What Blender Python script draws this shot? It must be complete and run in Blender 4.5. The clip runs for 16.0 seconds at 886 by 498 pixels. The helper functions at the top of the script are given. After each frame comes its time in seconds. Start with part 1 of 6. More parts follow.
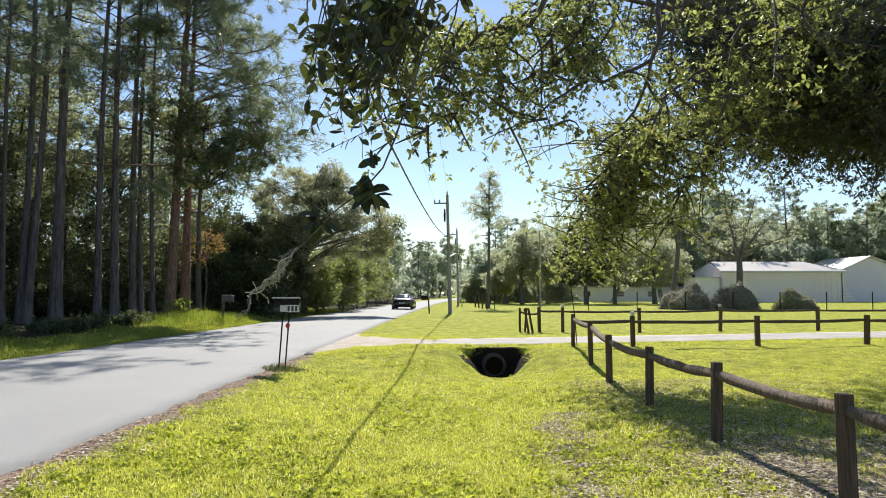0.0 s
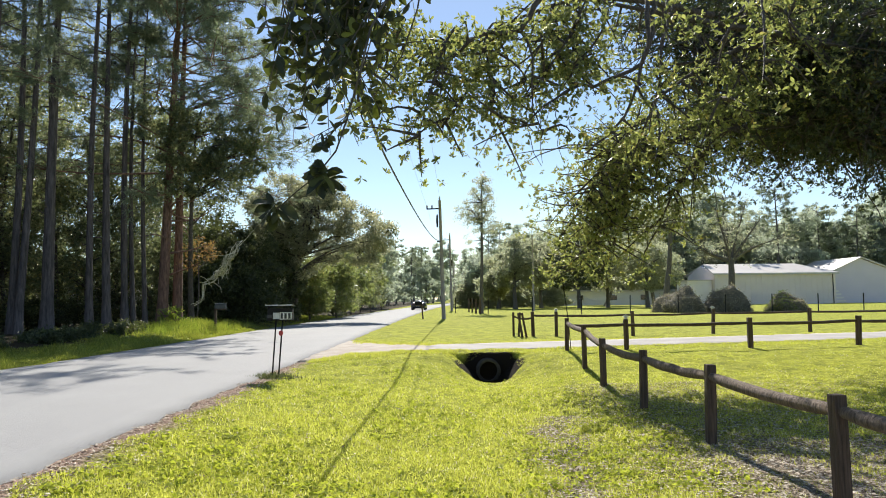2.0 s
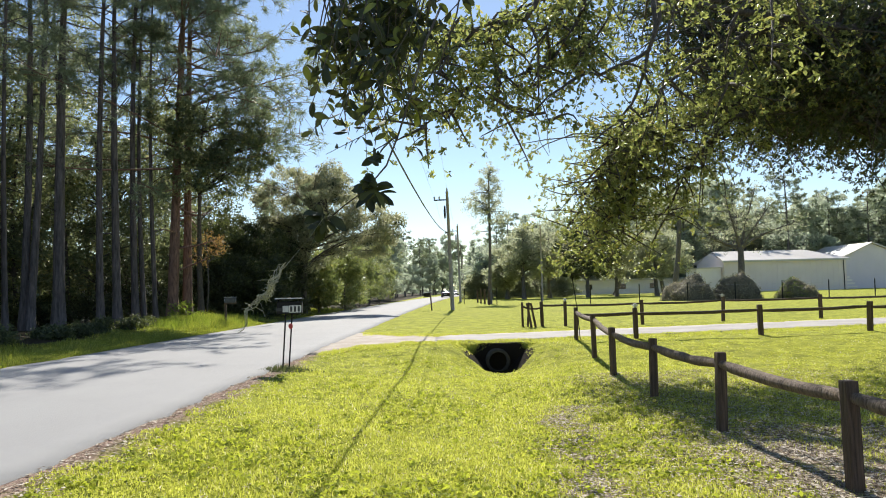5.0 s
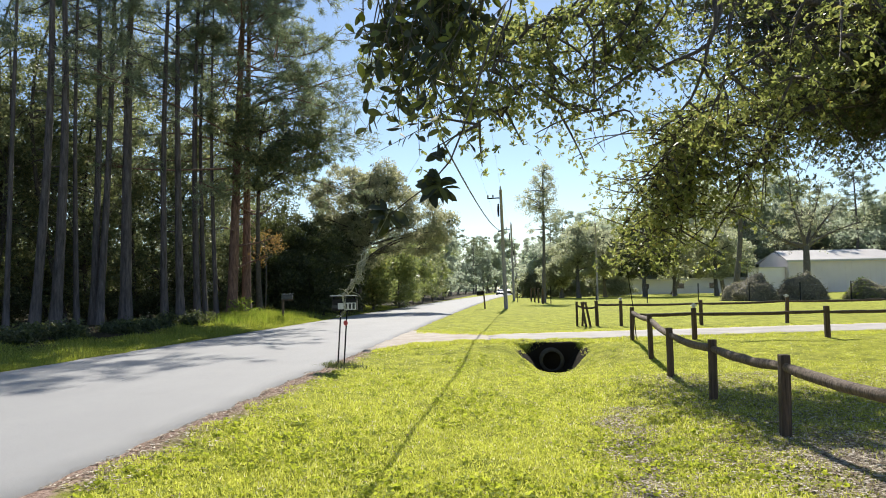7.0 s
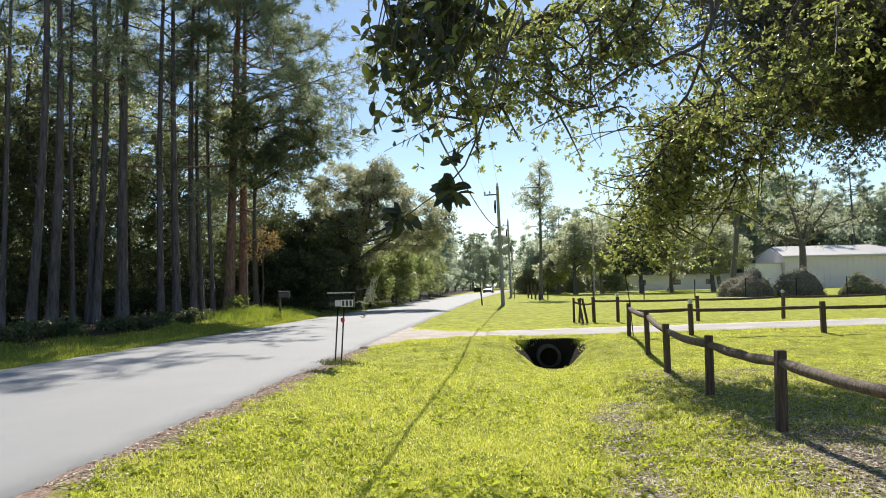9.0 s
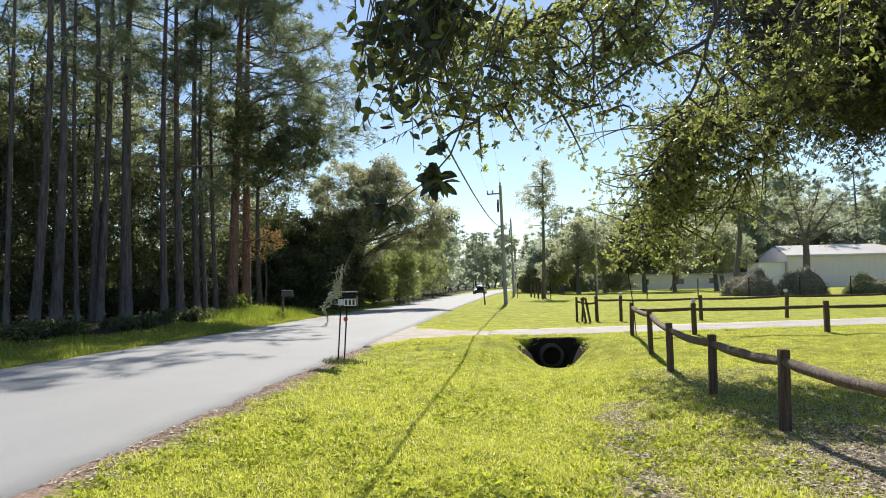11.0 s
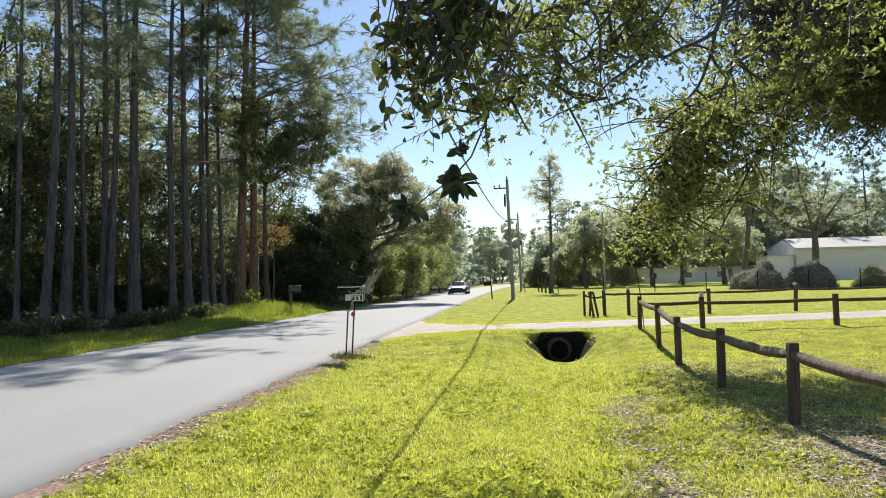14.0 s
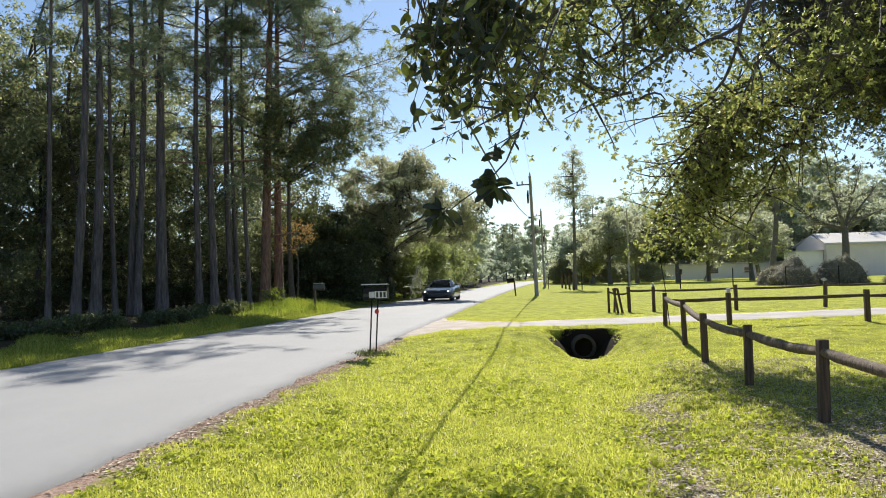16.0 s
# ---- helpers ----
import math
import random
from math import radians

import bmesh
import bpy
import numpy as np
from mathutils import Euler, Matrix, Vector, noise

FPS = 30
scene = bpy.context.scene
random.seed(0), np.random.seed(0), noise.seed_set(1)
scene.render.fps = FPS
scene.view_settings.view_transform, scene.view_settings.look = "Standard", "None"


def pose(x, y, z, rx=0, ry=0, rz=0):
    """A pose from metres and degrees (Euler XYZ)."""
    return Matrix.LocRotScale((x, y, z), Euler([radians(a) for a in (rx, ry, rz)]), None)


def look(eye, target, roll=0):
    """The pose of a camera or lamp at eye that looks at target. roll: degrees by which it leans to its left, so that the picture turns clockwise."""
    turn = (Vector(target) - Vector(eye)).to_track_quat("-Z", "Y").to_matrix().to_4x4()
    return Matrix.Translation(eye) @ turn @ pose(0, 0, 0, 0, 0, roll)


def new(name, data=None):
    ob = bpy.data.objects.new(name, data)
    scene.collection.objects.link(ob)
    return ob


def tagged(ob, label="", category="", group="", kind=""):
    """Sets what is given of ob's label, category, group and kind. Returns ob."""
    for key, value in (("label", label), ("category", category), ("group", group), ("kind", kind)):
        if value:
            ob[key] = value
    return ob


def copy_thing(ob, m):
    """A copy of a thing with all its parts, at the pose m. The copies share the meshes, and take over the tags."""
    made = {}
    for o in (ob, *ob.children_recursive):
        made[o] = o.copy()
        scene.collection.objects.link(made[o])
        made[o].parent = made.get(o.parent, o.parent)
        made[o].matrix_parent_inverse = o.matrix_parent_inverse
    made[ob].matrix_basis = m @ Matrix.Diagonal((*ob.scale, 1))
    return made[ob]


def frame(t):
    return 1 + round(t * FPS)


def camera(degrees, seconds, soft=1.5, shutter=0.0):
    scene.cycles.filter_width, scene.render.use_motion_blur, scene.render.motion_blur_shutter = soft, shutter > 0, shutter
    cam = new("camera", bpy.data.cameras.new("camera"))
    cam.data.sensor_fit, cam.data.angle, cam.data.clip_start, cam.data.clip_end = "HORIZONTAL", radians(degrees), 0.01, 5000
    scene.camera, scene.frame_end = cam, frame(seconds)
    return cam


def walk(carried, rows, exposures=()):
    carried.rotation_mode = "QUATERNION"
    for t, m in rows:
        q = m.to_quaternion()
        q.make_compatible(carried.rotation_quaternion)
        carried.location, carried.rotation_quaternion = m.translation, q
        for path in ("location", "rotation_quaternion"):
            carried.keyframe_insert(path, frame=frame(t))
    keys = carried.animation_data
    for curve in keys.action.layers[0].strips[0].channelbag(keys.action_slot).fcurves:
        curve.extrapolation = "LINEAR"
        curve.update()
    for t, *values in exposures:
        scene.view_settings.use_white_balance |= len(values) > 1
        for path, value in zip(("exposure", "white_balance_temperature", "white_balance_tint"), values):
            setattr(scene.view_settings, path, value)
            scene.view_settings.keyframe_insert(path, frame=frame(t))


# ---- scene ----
cam = camera(65.236, 16.0, soft=1.0)
EYE = (0.0, 0.0, 1.6)

def aim(yaw, pitch, roll):
    """Standing at one spot, turned to the right by yaw and up by pitch, in degrees."""
    a, p = radians(yaw), radians(pitch)
    way = Vector((math.sin(a) * math.cos(p), math.cos(a) * math.cos(p), math.sin(p)))
    return look(EYE, Vector(EYE) + 100 * way, roll)

walk(cam, [
    (0, aim(0.00, 3.69, 0.00)),
    (0.5, aim(0.46, 4.12, -0.10)),
    (1, aim(0.69, 4.33, -0.20)),
    (1.5, aim(0.74, 4.30, -0.42)),
    (2, aim(0.59, 4.14, -0.64)),
    (2.5, aim(0.38, 4.00, -0.80)),
    (3, aim(0.25, 3.92, -1.02)),
    (3.5, aim(0.19, 3.79, -1.24)),
    (4, aim(0.23, 3.61, -1.41)),
    (4.2, aim(0.25, 3.54, -1.41)),
    (6.3, aim(-0.80, 3.05, -1.38)),
    (6.4, aim(-0.94, 3.00, -1.38)),
    (6.5, aim(-4.33, 3.43, -0.85)),
    (7, aim(-4.51, 3.37, -1.01)),
    (7.5, aim(-4.57, 3.28, -1.12)),
    (8, aim(-4.54, 3.17, -1.20)),
    (8.5, aim(-4.43, 3.10, -1.18)),
    (9, aim(-4.26, 3.10, -1.19)),
    (9.2, aim(-4.23, 3.09, -1.19)),
    (11.3, aim(-4.54, 3.01, -1.15)),
    (11.5, aim(-4.56, 2.99, -1.15)),
    (12, aim(-4.59, 2.89, -1.24)),
    (12.5, aim(-4.62, 2.76, -1.23)),
    (13, aim(-4.70, 2.72, -1.32)),
    (13.5, aim(-4.86, 2.67, -1.37)),
    (14, aim(-5.09, 2.61, -1.44)),
    (14.5, aim(-5.37, 2.53, -1.58)),
    (15, aim(-5.75, 2.48, -1.63)),
    (15.5, aim(-6.28, 2.45, -1.66)),
    (16, aim(-7.00, 2.42, -1.66)),
])

# ---- sky, sun, exposure ----
SUN_EL = radians(40.0)
SUN_AZ = radians(1.0)  # from straight ahead, a little to the right
world = bpy.data.worlds.new("sky")
scene.world = world
world.use_nodes = True
wn, wl = world.node_tree.nodes, world.node_tree.links
wn.clear()
sky = wn.new("ShaderNodeTexSky")
sky.sky_type, sky.sun_disc = "NISHITA", False
sky.sun_elevation, sky.sun_rotation = SUN_EL, SUN_AZ
sky.altitude = 500.0
sky.air_density, sky.dust_density, sky.ozone_density = 1.0, 0.15, 1.5
wb, wo = wn.new("ShaderNodeBackground"), wn.new("ShaderNodeOutputWorld")
wb.inputs["Strength"].default_value = 0.085
wl.new(sky.outputs[0], wb.inputs[0])
wl.new(wb.outputs[0], wo.inputs[0])

sun = new("sun", bpy.data.lights.new("sun", "SUN"))
sun.data.energy, sun.data.angle, sun.data.color = 5.0, radians(0.55), (1.0, 0.95, 0.86)
to_sun = Vector((math.sin(SUN_AZ) * math.cos(SUN_EL), math.cos(SUN_AZ) * math.cos(SUN_EL), math.sin(SUN_EL)))
sun.matrix_world = look(to_sun * 200, (0, 0, 0))
scene.view_settings.exposure = 0.7


# ---- materials ----
def nodes_of(name):
    mat = bpy.data.materials.new(name)
    mat.use_nodes = True
    nt = mat.node_tree
    return mat, nt.nodes, nt.links, nt.nodes["Principled BSDF"]


def noise_node(n, l, scale, detail=4.0, rough=0.55, coords=None):
    t = n.new("ShaderNodeTexNoise")
    t.inputs["Scale"].default_value, t.inputs["Detail"].default_value = scale, detail
    t.inputs["Roughness"].default_value = rough
    if coords is not None:
        l.new(coords, t.inputs["Vector"])
    return t


def ramp_node(n, l, source, stops):
    r = n.new("ShaderNodeValToRGB")
    while len(r.color_ramp.elements) < len(stops):
        r.color_ramp.elements.new(0.5)
    for e, (p, c) in zip(r.color_ramp.elements, stops):
        e.position, e.color = p, (*c, 1)
    l.new(source, r.inputs[0])
    return r


def mix_node(n, l, fac, a, b, blend="MIX"):
    m = n.new("ShaderNodeMix")
    m.data_type, m.blend_type = "RGBA", blend
    for sock, v in ((m.inputs[0], fac), (m.inputs[6], a), (m.inputs[7], b)):
        if isinstance(v, (int, float)):
            sock.default_value = v
        elif isinstance(v, tuple):
            sock.default_value = (*v, 1)
        else:
            l.new(v, sock)
    return m.outputs[2]


def bump_node(n, l, height, strength, dist, shader):
    b = n.new("ShaderNodeBump")
    b.inputs["Strength"].default_value, b.inputs["Distance"].default_value = strength, dist
    l.new(height, b.inputs["Height"])
    l.new(b.outputs[0], shader.inputs["Normal"])
    return b


def surface(name, dark, light, scale=6.0, fine=60.0, rough=0.8, bump=0.3, dist=0.01, metallic=0.0, world_space=False):
    """A worn surface: large stains and fine grain between two colours, with relief."""
    mat, n, l, p = nodes_of(name)
    c = n.new("ShaderNodeNewGeometry").outputs["Position"] if world_space else n.new("ShaderNodeTexCoord").outputs["Object"]
    a, b = noise_node(n, l, scale, 5, 0.6, c), noise_node(n, l, fine, 3, 0.6, c)
    m = n.new("ShaderNodeMath")
    m.operation = "MULTIPLY_ADD"
    l.new(b.outputs[0], m.inputs[0])
    m.inputs[1].default_value = 0.45
    s = n.new("ShaderNodeMath")
    s.operation = "MULTIPLY"
    l.new(a.outputs[0], s.inputs[0])
    s.inputs[1].default_value = 0.75
    l.new(s.outputs[0], m.inputs[2])
    r = ramp_node(n, l, m.outputs[0], [(0.38, dark), (0.78, light)])
    l.new(r.outputs[0], p.inputs["Base Color"])
    p.inputs["Roughness"].default_value, p.inputs["Metallic"].default_value = rough, metallic
    bump_node(n, l, m.outputs[0], bump, dist, p)
    return mat


def plain(name, colour, rough=0.5, metallic=0.0, coat=0.0):
    mat, n, l, p = nodes_of(name)
    c = noise_node(n, l, 9.0, 4)
    r = ramp_node(n, l, c.outputs[0], [(0.3, tuple(v * 0.85 for v in colour)), (0.7, colour)])
    l.new(r.outputs[0], p.inputs["Base Color"])
    p.inputs["Roughness"].default_value, p.inputs["Metallic"].default_value = rough, metallic
    p.inputs["Coat Weight"].default_value = coat
    return mat


def leaf_material(name, stops, through_colour, share=0.4, rough=0.45):
    """A leaf that lets light through; each leaf has its own shade."""
    mat, n, l, p = nodes_of(name)
    g = n.new("ShaderNodeNewGeometry")
    r = ramp_node(n, l, g.outputs["Random Per Island"], stops)
    l.new(r.outputs[0], p.inputs["Base Color"])
    p.inputs["Roughness"].default_value = rough
    t = n.new("ShaderNodeBsdfTranslucent")
    l.new(mix_node(n, l, 0.5, r.outputs[0], through_colour), t.inputs[0])
    m = n.new("ShaderNodeMixShader")
    m.inputs[0].default_value = share
    l.new(p.outputs[0], m.inputs[1])
    l.new(t.outputs[0], m.inputs[2])
    l.new(m.outputs[0], n["Material Output"].inputs[0])
    return mat


def bark_material(name, dark, light, stretch=0.18, scale=9.0):
    mat, n, l, p = nodes_of(name)
    c = n.new("ShaderNodeTexCoord").outputs["Object"]
    mp = n.new("ShaderNodeMapping")
    mp.inputs["Scale"].default_value = (1, 1, stretch)
    l.new(c, mp.inputs[0])
    v = n.new("ShaderNodeTexVoronoi")
    v.feature = "DISTANCE_TO_EDGE"
    v.inputs["Scale"].default_value = scale
    l.new(mp.outputs[0], v.inputs["Vector"])
    a = noise_node(n, l, scale * 1.5, 6, 0.65, mp.outputs[0])
    h = mix_node(n, l, 0.5, v.outputs[0], a.outputs[0])
    r = ramp_node(n, l, a.outputs[0], [(0.3, dark), (0.7, light)])
    l.new(r.outputs[0], p.inputs["Base Color"])
    p.inputs["Roughness"].default_value = 0.9
    bump_node(n, l, h, 0.8, 0.05, p)
    return mat


def ground_material():
    """Mown lawn with bare and yellow patches, leaf litter by the fence and a strip of needles along the road."""
    mat, n, l, p = nodes_of("lawn")
    pos = n.new("ShaderNodeNewGeometry").outputs["Position"]
    xyz = n.new("ShaderNodeSeparateXYZ")
    l.new(pos, xyz.inputs[0])

    def math_node(op, a, b=None, c=None):
        m = n.new("ShaderNodeMath")
        m.operation = op
        for k, v in enumerate((a, b, c)):
            if v is None:
                continue
            if isinstance(v, (int, float)):
                m.inputs[k].default_value = v
            else:
                l.new(v, m.inputs[k])
        return m.outputs[0]

    big, mid, fine = noise_node(n, l, 0.35, 5, 0.6, pos), noise_node(n, l, 3.0, 5, 0.65, pos), noise_node(n, l, 45.0, 4, 0.7, pos)
    grass = ramp_node(n, l, math_node("MULTIPLY_ADD", mid.outputs[0], 0.5, math_node("MULTIPLY", fine.outputs[0], 0.5)),
                      [(0.34, (0.065, 0.075, 0.01)), (0.5, (0.275, 0.297, 0.035)), (0.66, (0.54, 0.525, 0.07))])
    dry = ramp_node(n, l, fine.outputs[0], [(0.35, (0.16, 0.13, 0.06)), (0.7, (0.42, 0.36, 0.2))])
    col = mix_node(n, l, math_node("MULTIPLY", ramp_node(n, l, big.outputs[0], [(0.5, (0, 0, 0)), (0.75, (1, 1, 1))]).outputs[0], 0.2), grass.outputs[0], dry.outputs[0])
    litter = ramp_node(n, l, noise_node(n, l, 28.0, 4, 0.8, pos).outputs[0], [(0.38, (0.06, 0.045, 0.03)), (0.5, (0.27, 0.22, 0.16)), (0.62, (0.62, 0.56, 0.46))])
    # leaf litter along the fence on the right
    d = math_node("MULTIPLY_ADD", mid.outputs[0], 2.6, math_node("SUBTRACT", xyz.outputs[0], 3.6))
    far = math_node("MULTIPLY_ADD", big.outputs[0], 5.0, math_node("SUBTRACT", 5.6, xyz.outputs[1]))
    mask = math_node("MULTIPLY", math_node("SMOOTH_MIN", math_node("MAXIMUM", d, 0.0), 1.0, 0.3),
                     math_node("MINIMUM", math_node("MAXIMUM", math_node("MULTIPLY", far, 0.35), 0.0), 1.0))
    col = mix_node(n, l, math_node("MINIMUM", math_node("MULTIPLY", math_node("MULTIPLY", mask, 1.9), ramp_node(n, l, noise_node(n, l, 1.1, 4, 0.6, pos).outputs[0], [(0.4, (0.3, 0.3, 0.3)), (0.55, (1, 1, 1))]).outputs[0]), 1.0), col, litter.outputs[0])
    # brown strip of needles and sand beside the road
    e = math_node("SUBTRACT", xyz.outputs[0], math_node("MULTIPLY_ADD", xyz.outputs[1], 0.022, -3.62))
    e = math_node("SUBTRACT", math_node("MULTIPLY_ADD", mid.outputs[0], 0.9, -0.02), e)
    strip = math_node("MINIMUM", math_node("MAXIMUM", math_node("MULTIPLY", e, 4.0), 0.0), 1.0)
    needles = ramp_node(n, l, noise_node(n, l, 35.0, 4, 0.8, pos).outputs[0], [(0.35, (0.15, 0.09, 0.065)), (0.6, (0.43, 0.31, 0.25)), (0.75, (0.62, 0.53, 0.46))])
    near_only = math_node("GREATER_THAN", xyz.outputs[0], -6.5)
    strip_end = math_node("MINIMUM", math_node("MAXIMUM", math_node("MULTIPLY", math_node("SUBTRACT", 27.0, xyz.outputs[1]), 0.15), 0.0), 1.0)
    col = mix_node(n, l, math_node("MULTIPLY", math_node("MULTIPLY", strip, strip_end), near_only), col, needles.outputs[0])
    # forest floor in the woods
    wood = math_node("MINIMUM", math_node("MAXIMUM", math_node("MULTIPLY", math_node("SUBTRACT", math_node("MULTIPLY_ADD", mid.outputs[0], 2.0, -11.9), xyz.outputs[0]), 0.8), 0.0), 1.0)
    # The same dark tone beside the road stands in for the trees' shade
    beside = math_node("SUBTRACT", math_node("MULTIPLY_ADD", xyz.outputs[1], 0.03, math_node("MULTIPLY_ADD", mid.outputs[0], 0.8, -10.3)), xyz.outputs[0])
    beside = math_node("MINIMUM", math_node("MAXIMUM", math_node("MULTIPLY", beside, 3.0), 0.0), 1.0)
    deep = math_node("MINIMUM", math_node("MAXIMUM", math_node("MULTIPLY", math_node("SUBTRACT", xyz.outputs[1], 34.5), 0.6), 0.0), 1.0)
    wood = math_node("MAXIMUM", wood, math_node("MULTIPLY", beside, deep))
    col = mix_node(n, l, wood, col, (0.05, 0.04, 0.022))
    # bare soil in the pit at the pipe; the hollow's shade darkens its colour
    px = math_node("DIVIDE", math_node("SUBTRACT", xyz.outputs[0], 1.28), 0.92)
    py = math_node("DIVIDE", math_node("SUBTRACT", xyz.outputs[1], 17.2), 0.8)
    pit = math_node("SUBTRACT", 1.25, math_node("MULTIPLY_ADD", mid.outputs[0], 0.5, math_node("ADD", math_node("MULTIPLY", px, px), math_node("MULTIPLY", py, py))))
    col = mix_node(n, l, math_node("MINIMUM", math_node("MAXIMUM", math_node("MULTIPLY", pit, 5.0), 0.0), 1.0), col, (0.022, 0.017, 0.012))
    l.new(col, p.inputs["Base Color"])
    p.inputs["Roughness"].default_value = 0.95
    p.inputs["Specular IOR Level"].default_value = 0.08
    bump_node(n, l, mix_node(n, l, 0.5, mid.outputs[0], fine.outputs[0]), 0.9, 0.05, p)
    return mat


def road_material():
    mat, n, l, p = nodes_of("aged asphalt")
    pos = n.new("ShaderNodeNewGeometry").outputs["Position"]
    mp = n.new("ShaderNodeMapping")
    mp.inputs["Scale"].default_value = (1, 0.12, 1)
    l.new(pos, mp.inputs[0])
    streak, grain, stain = noise_node(n, l, 1.3, 4, 0.6, mp.outputs[0]), noise_node(n, l, 130.0, 3, 0.8, pos), noise_node(n, l, 0.6, 5, 0.6, pos)
    c = ramp_node(n, l, streak.outputs[0], [(0.3, (0.24, 0.235, 0.235)), (0.7, (0.31, 0.305, 0.30))])
    c2 = mix_node(n, l, 0.5, c.outputs[0], ramp_node(n, l, stain.outputs[0], [(0.3, (0.22, 0.215, 0.215)), (0.75, (0.33, 0.325, 0.32))]).outputs[0])
    c3 = mix_node(n, l, 0.5, c2, ramp_node(n, l, grain.outputs[0], [(0.3, (0.2, 0.2, 0.2)), (0.7, (0.38, 0.375, 0.37))]).outputs[0])
    l.new(c3, p.inputs["Base Color"])
    p.inputs["Roughness"].default_value = 0.85
    p.inputs["Specular IOR Level"].default_value = 0.38
    bump_node(n, l, grain.outputs[0], 0.5, 0.008, p)
    return mat


LAWN = ground_material()
ASPHALT = road_material()
SHELL = surface("pale drive of sand and shell", (0.23, 0.212, 0.195), (0.4, 0.37, 0.345), 1.2, 50, 0.9, 0.5, 0.02, world_space=True)
DIRT = surface("sandy dirt", (0.26, 0.215, 0.175), (0.48, 0.42, 0.36), 1.5, 40, 0.95, 0.6, 0.03, world_space=True)
GRASS = leaf_material("grass blade", [(0.0, (0.04, 0.06, 0.022)), (0.15, (0.14, 0.175, 0.033)), (0.4, (0.311, 0.345, 0.055)), (0.75, (0.501, 0.51, 0.088)), (0.92, (0.541, 0.5, 0.22)), (1.0, (0.602, 0.55, 0.66))], (0.862, 0.88, 0.132), 0.57, 0.6)
WEED = leaf_material("weed blade", [(0.0, (0.08, 0.13, 0.02)), (0.6, (0.2, 0.28, 0.03)), (1.0, (0.33, 0.34, 0.08))], (0.4, 0.5, 0.05), 0.45, 0.5)
VERGE = leaf_material("verge grass blade", [(0.0, (0.047, 0.065, 0.017)), (0.6, (0.162, 0.202, 0.035)), (1.0, (0.432, 0.416, 0.098))], (0.608, 0.676, 0.07), 0.45, 0.5)
LAWN_WEED = leaf_material("lawn weed leaf", [(0.0, (0.1, 0.14, 0.02)), (0.5, (0.26, 0.31, 0.035)), (1.0, (0.45, 0.48, 0.08))], (0.7, 0.76, 0.06), 0.5, 0.85)
# One oak's leaf twice: crown shade coloured into OAK_LEAF, sunlight into OAK_LIT
OAK_LEAF = leaf_material("shaded oak leaf", [(0.0, (0.013, 0.023, 0.014)), (0.6, (0.035, 0.052, 0.025)), (0.95, (0.088, 0.104, 0.034)), (1.0, (0.22, 0.142, 0.046))], (0.33, 0.399, 0.069), 0.12, 0.45)
OAK_LIT = leaf_material("sunlit oak leaf", [(0.0, (0.024, 0.034, 0.018)), (0.35, (0.062, 0.088, 0.039)), (0.7, (0.16, 0.181, 0.074)), (0.93, (0.33, 0.319, 0.126)), (1.0, (0.411, 0.23, 0.078))], (0.682, 0.745, 0.179), 0.46, 0.45)
# Brighter version of OAK_LIT; the backlight on these trees is in its colour
YOUNG_LEAF = leaf_material("backlit young leaf", [(0.0, (0.036, 0.048, 0.018)), (0.5, (0.09, 0.12, 0.045)), (0.95, (0.245, 0.231, 0.081)), (1.0, (0.288, 0.19, 0.063))], (0.46, 0.54, 0.15), 0.55, 0.35)
# Silhouette darkness against the sky, and a few sunlit leaves, set by colour
NEAR_LEAF = leaf_material("silhouetted oak leaf", [(0.0, (0.01, 0.017, 0.014)), (0.75, (0.024, 0.035, 0.021)), (0.92, (0.07, 0.09, 0.032)), (1.0, (0.25, 0.304, 0.053))], (0.36, 0.418, 0.063), 0.09, 0.75)
WOOD_LEAF = leaf_material("woodland leaf", [(0.0, (0.02, 0.034, 0.025)), (0.5, (0.056, 0.08, 0.051)), (0.8, (0.157, 0.19, 0.095)), (1.0, (0.337, 0.28, 0.113))], (0.562, 0.62, 0.253), 0.46, 0.42)
# Darker counterpart of WOOD_LEAF: the shade of the woods is put into it
DARK_LEAF = leaf_material("shade-darkened leaf", [(0.0, (0.018, 0.027, 0.016)), (0.7, (0.05, 0.067, 0.03)), (1.0, (0.13, 0.142, 0.057))], (0.3, 0.342, 0.092), 0.32, 0.55)
# Grey-green of its own, paled further to put distance haze into the colour
GREY_LEAF = leaf_material("haze-paled grey green leaf", [(0.0, (0.112, 0.126, 0.081)), (0.6, (0.24, 0.265, 0.175)), (1.0, (0.5, 0.456, 0.297))], (0.76, 0.8, 0.5), 0.6, 0.4)
BUSH_LEAF = leaf_material("oak bush leaf", [(0.0, (0.1, 0.115, 0.075)), (0.6, (0.23, 0.245, 0.15)), (1.0, (0.44, 0.41, 0.27))], (0.7, 0.7, 0.38), 0.54, 0.4)
# Paler than real leaves: the haze over the far trees is coloured in
FAR_LEAF = leaf_material("haze-paled far leaf", [(0.0, (0.18, 0.201, 0.149)), (0.6, (0.3, 0.345, 0.26)), (1.0, (0.504, 0.494, 0.351))], (0.78, 0.87, 0.66), 0.68, 0.5)
NEEDLE = leaf_material("pine needle", [(0.0, (0.032, 0.055, 0.038)), (0.55, (0.086, 0.125, 0.076)), (0.9, (0.216, 0.26, 0.151)), (1.0, (0.432, 0.42, 0.238))], (0.562, 0.64, 0.346), 0.46, 0.4)
RUST_LEAF = leaf_material("rusty leaf", [(0.0, (0.14, 0.085, 0.04)), (0.6, (0.26, 0.17, 0.07)), (1.0, (0.2, 0.21, 0.08))], (0.6, 0.35, 0.08), 0.4, 0.5)
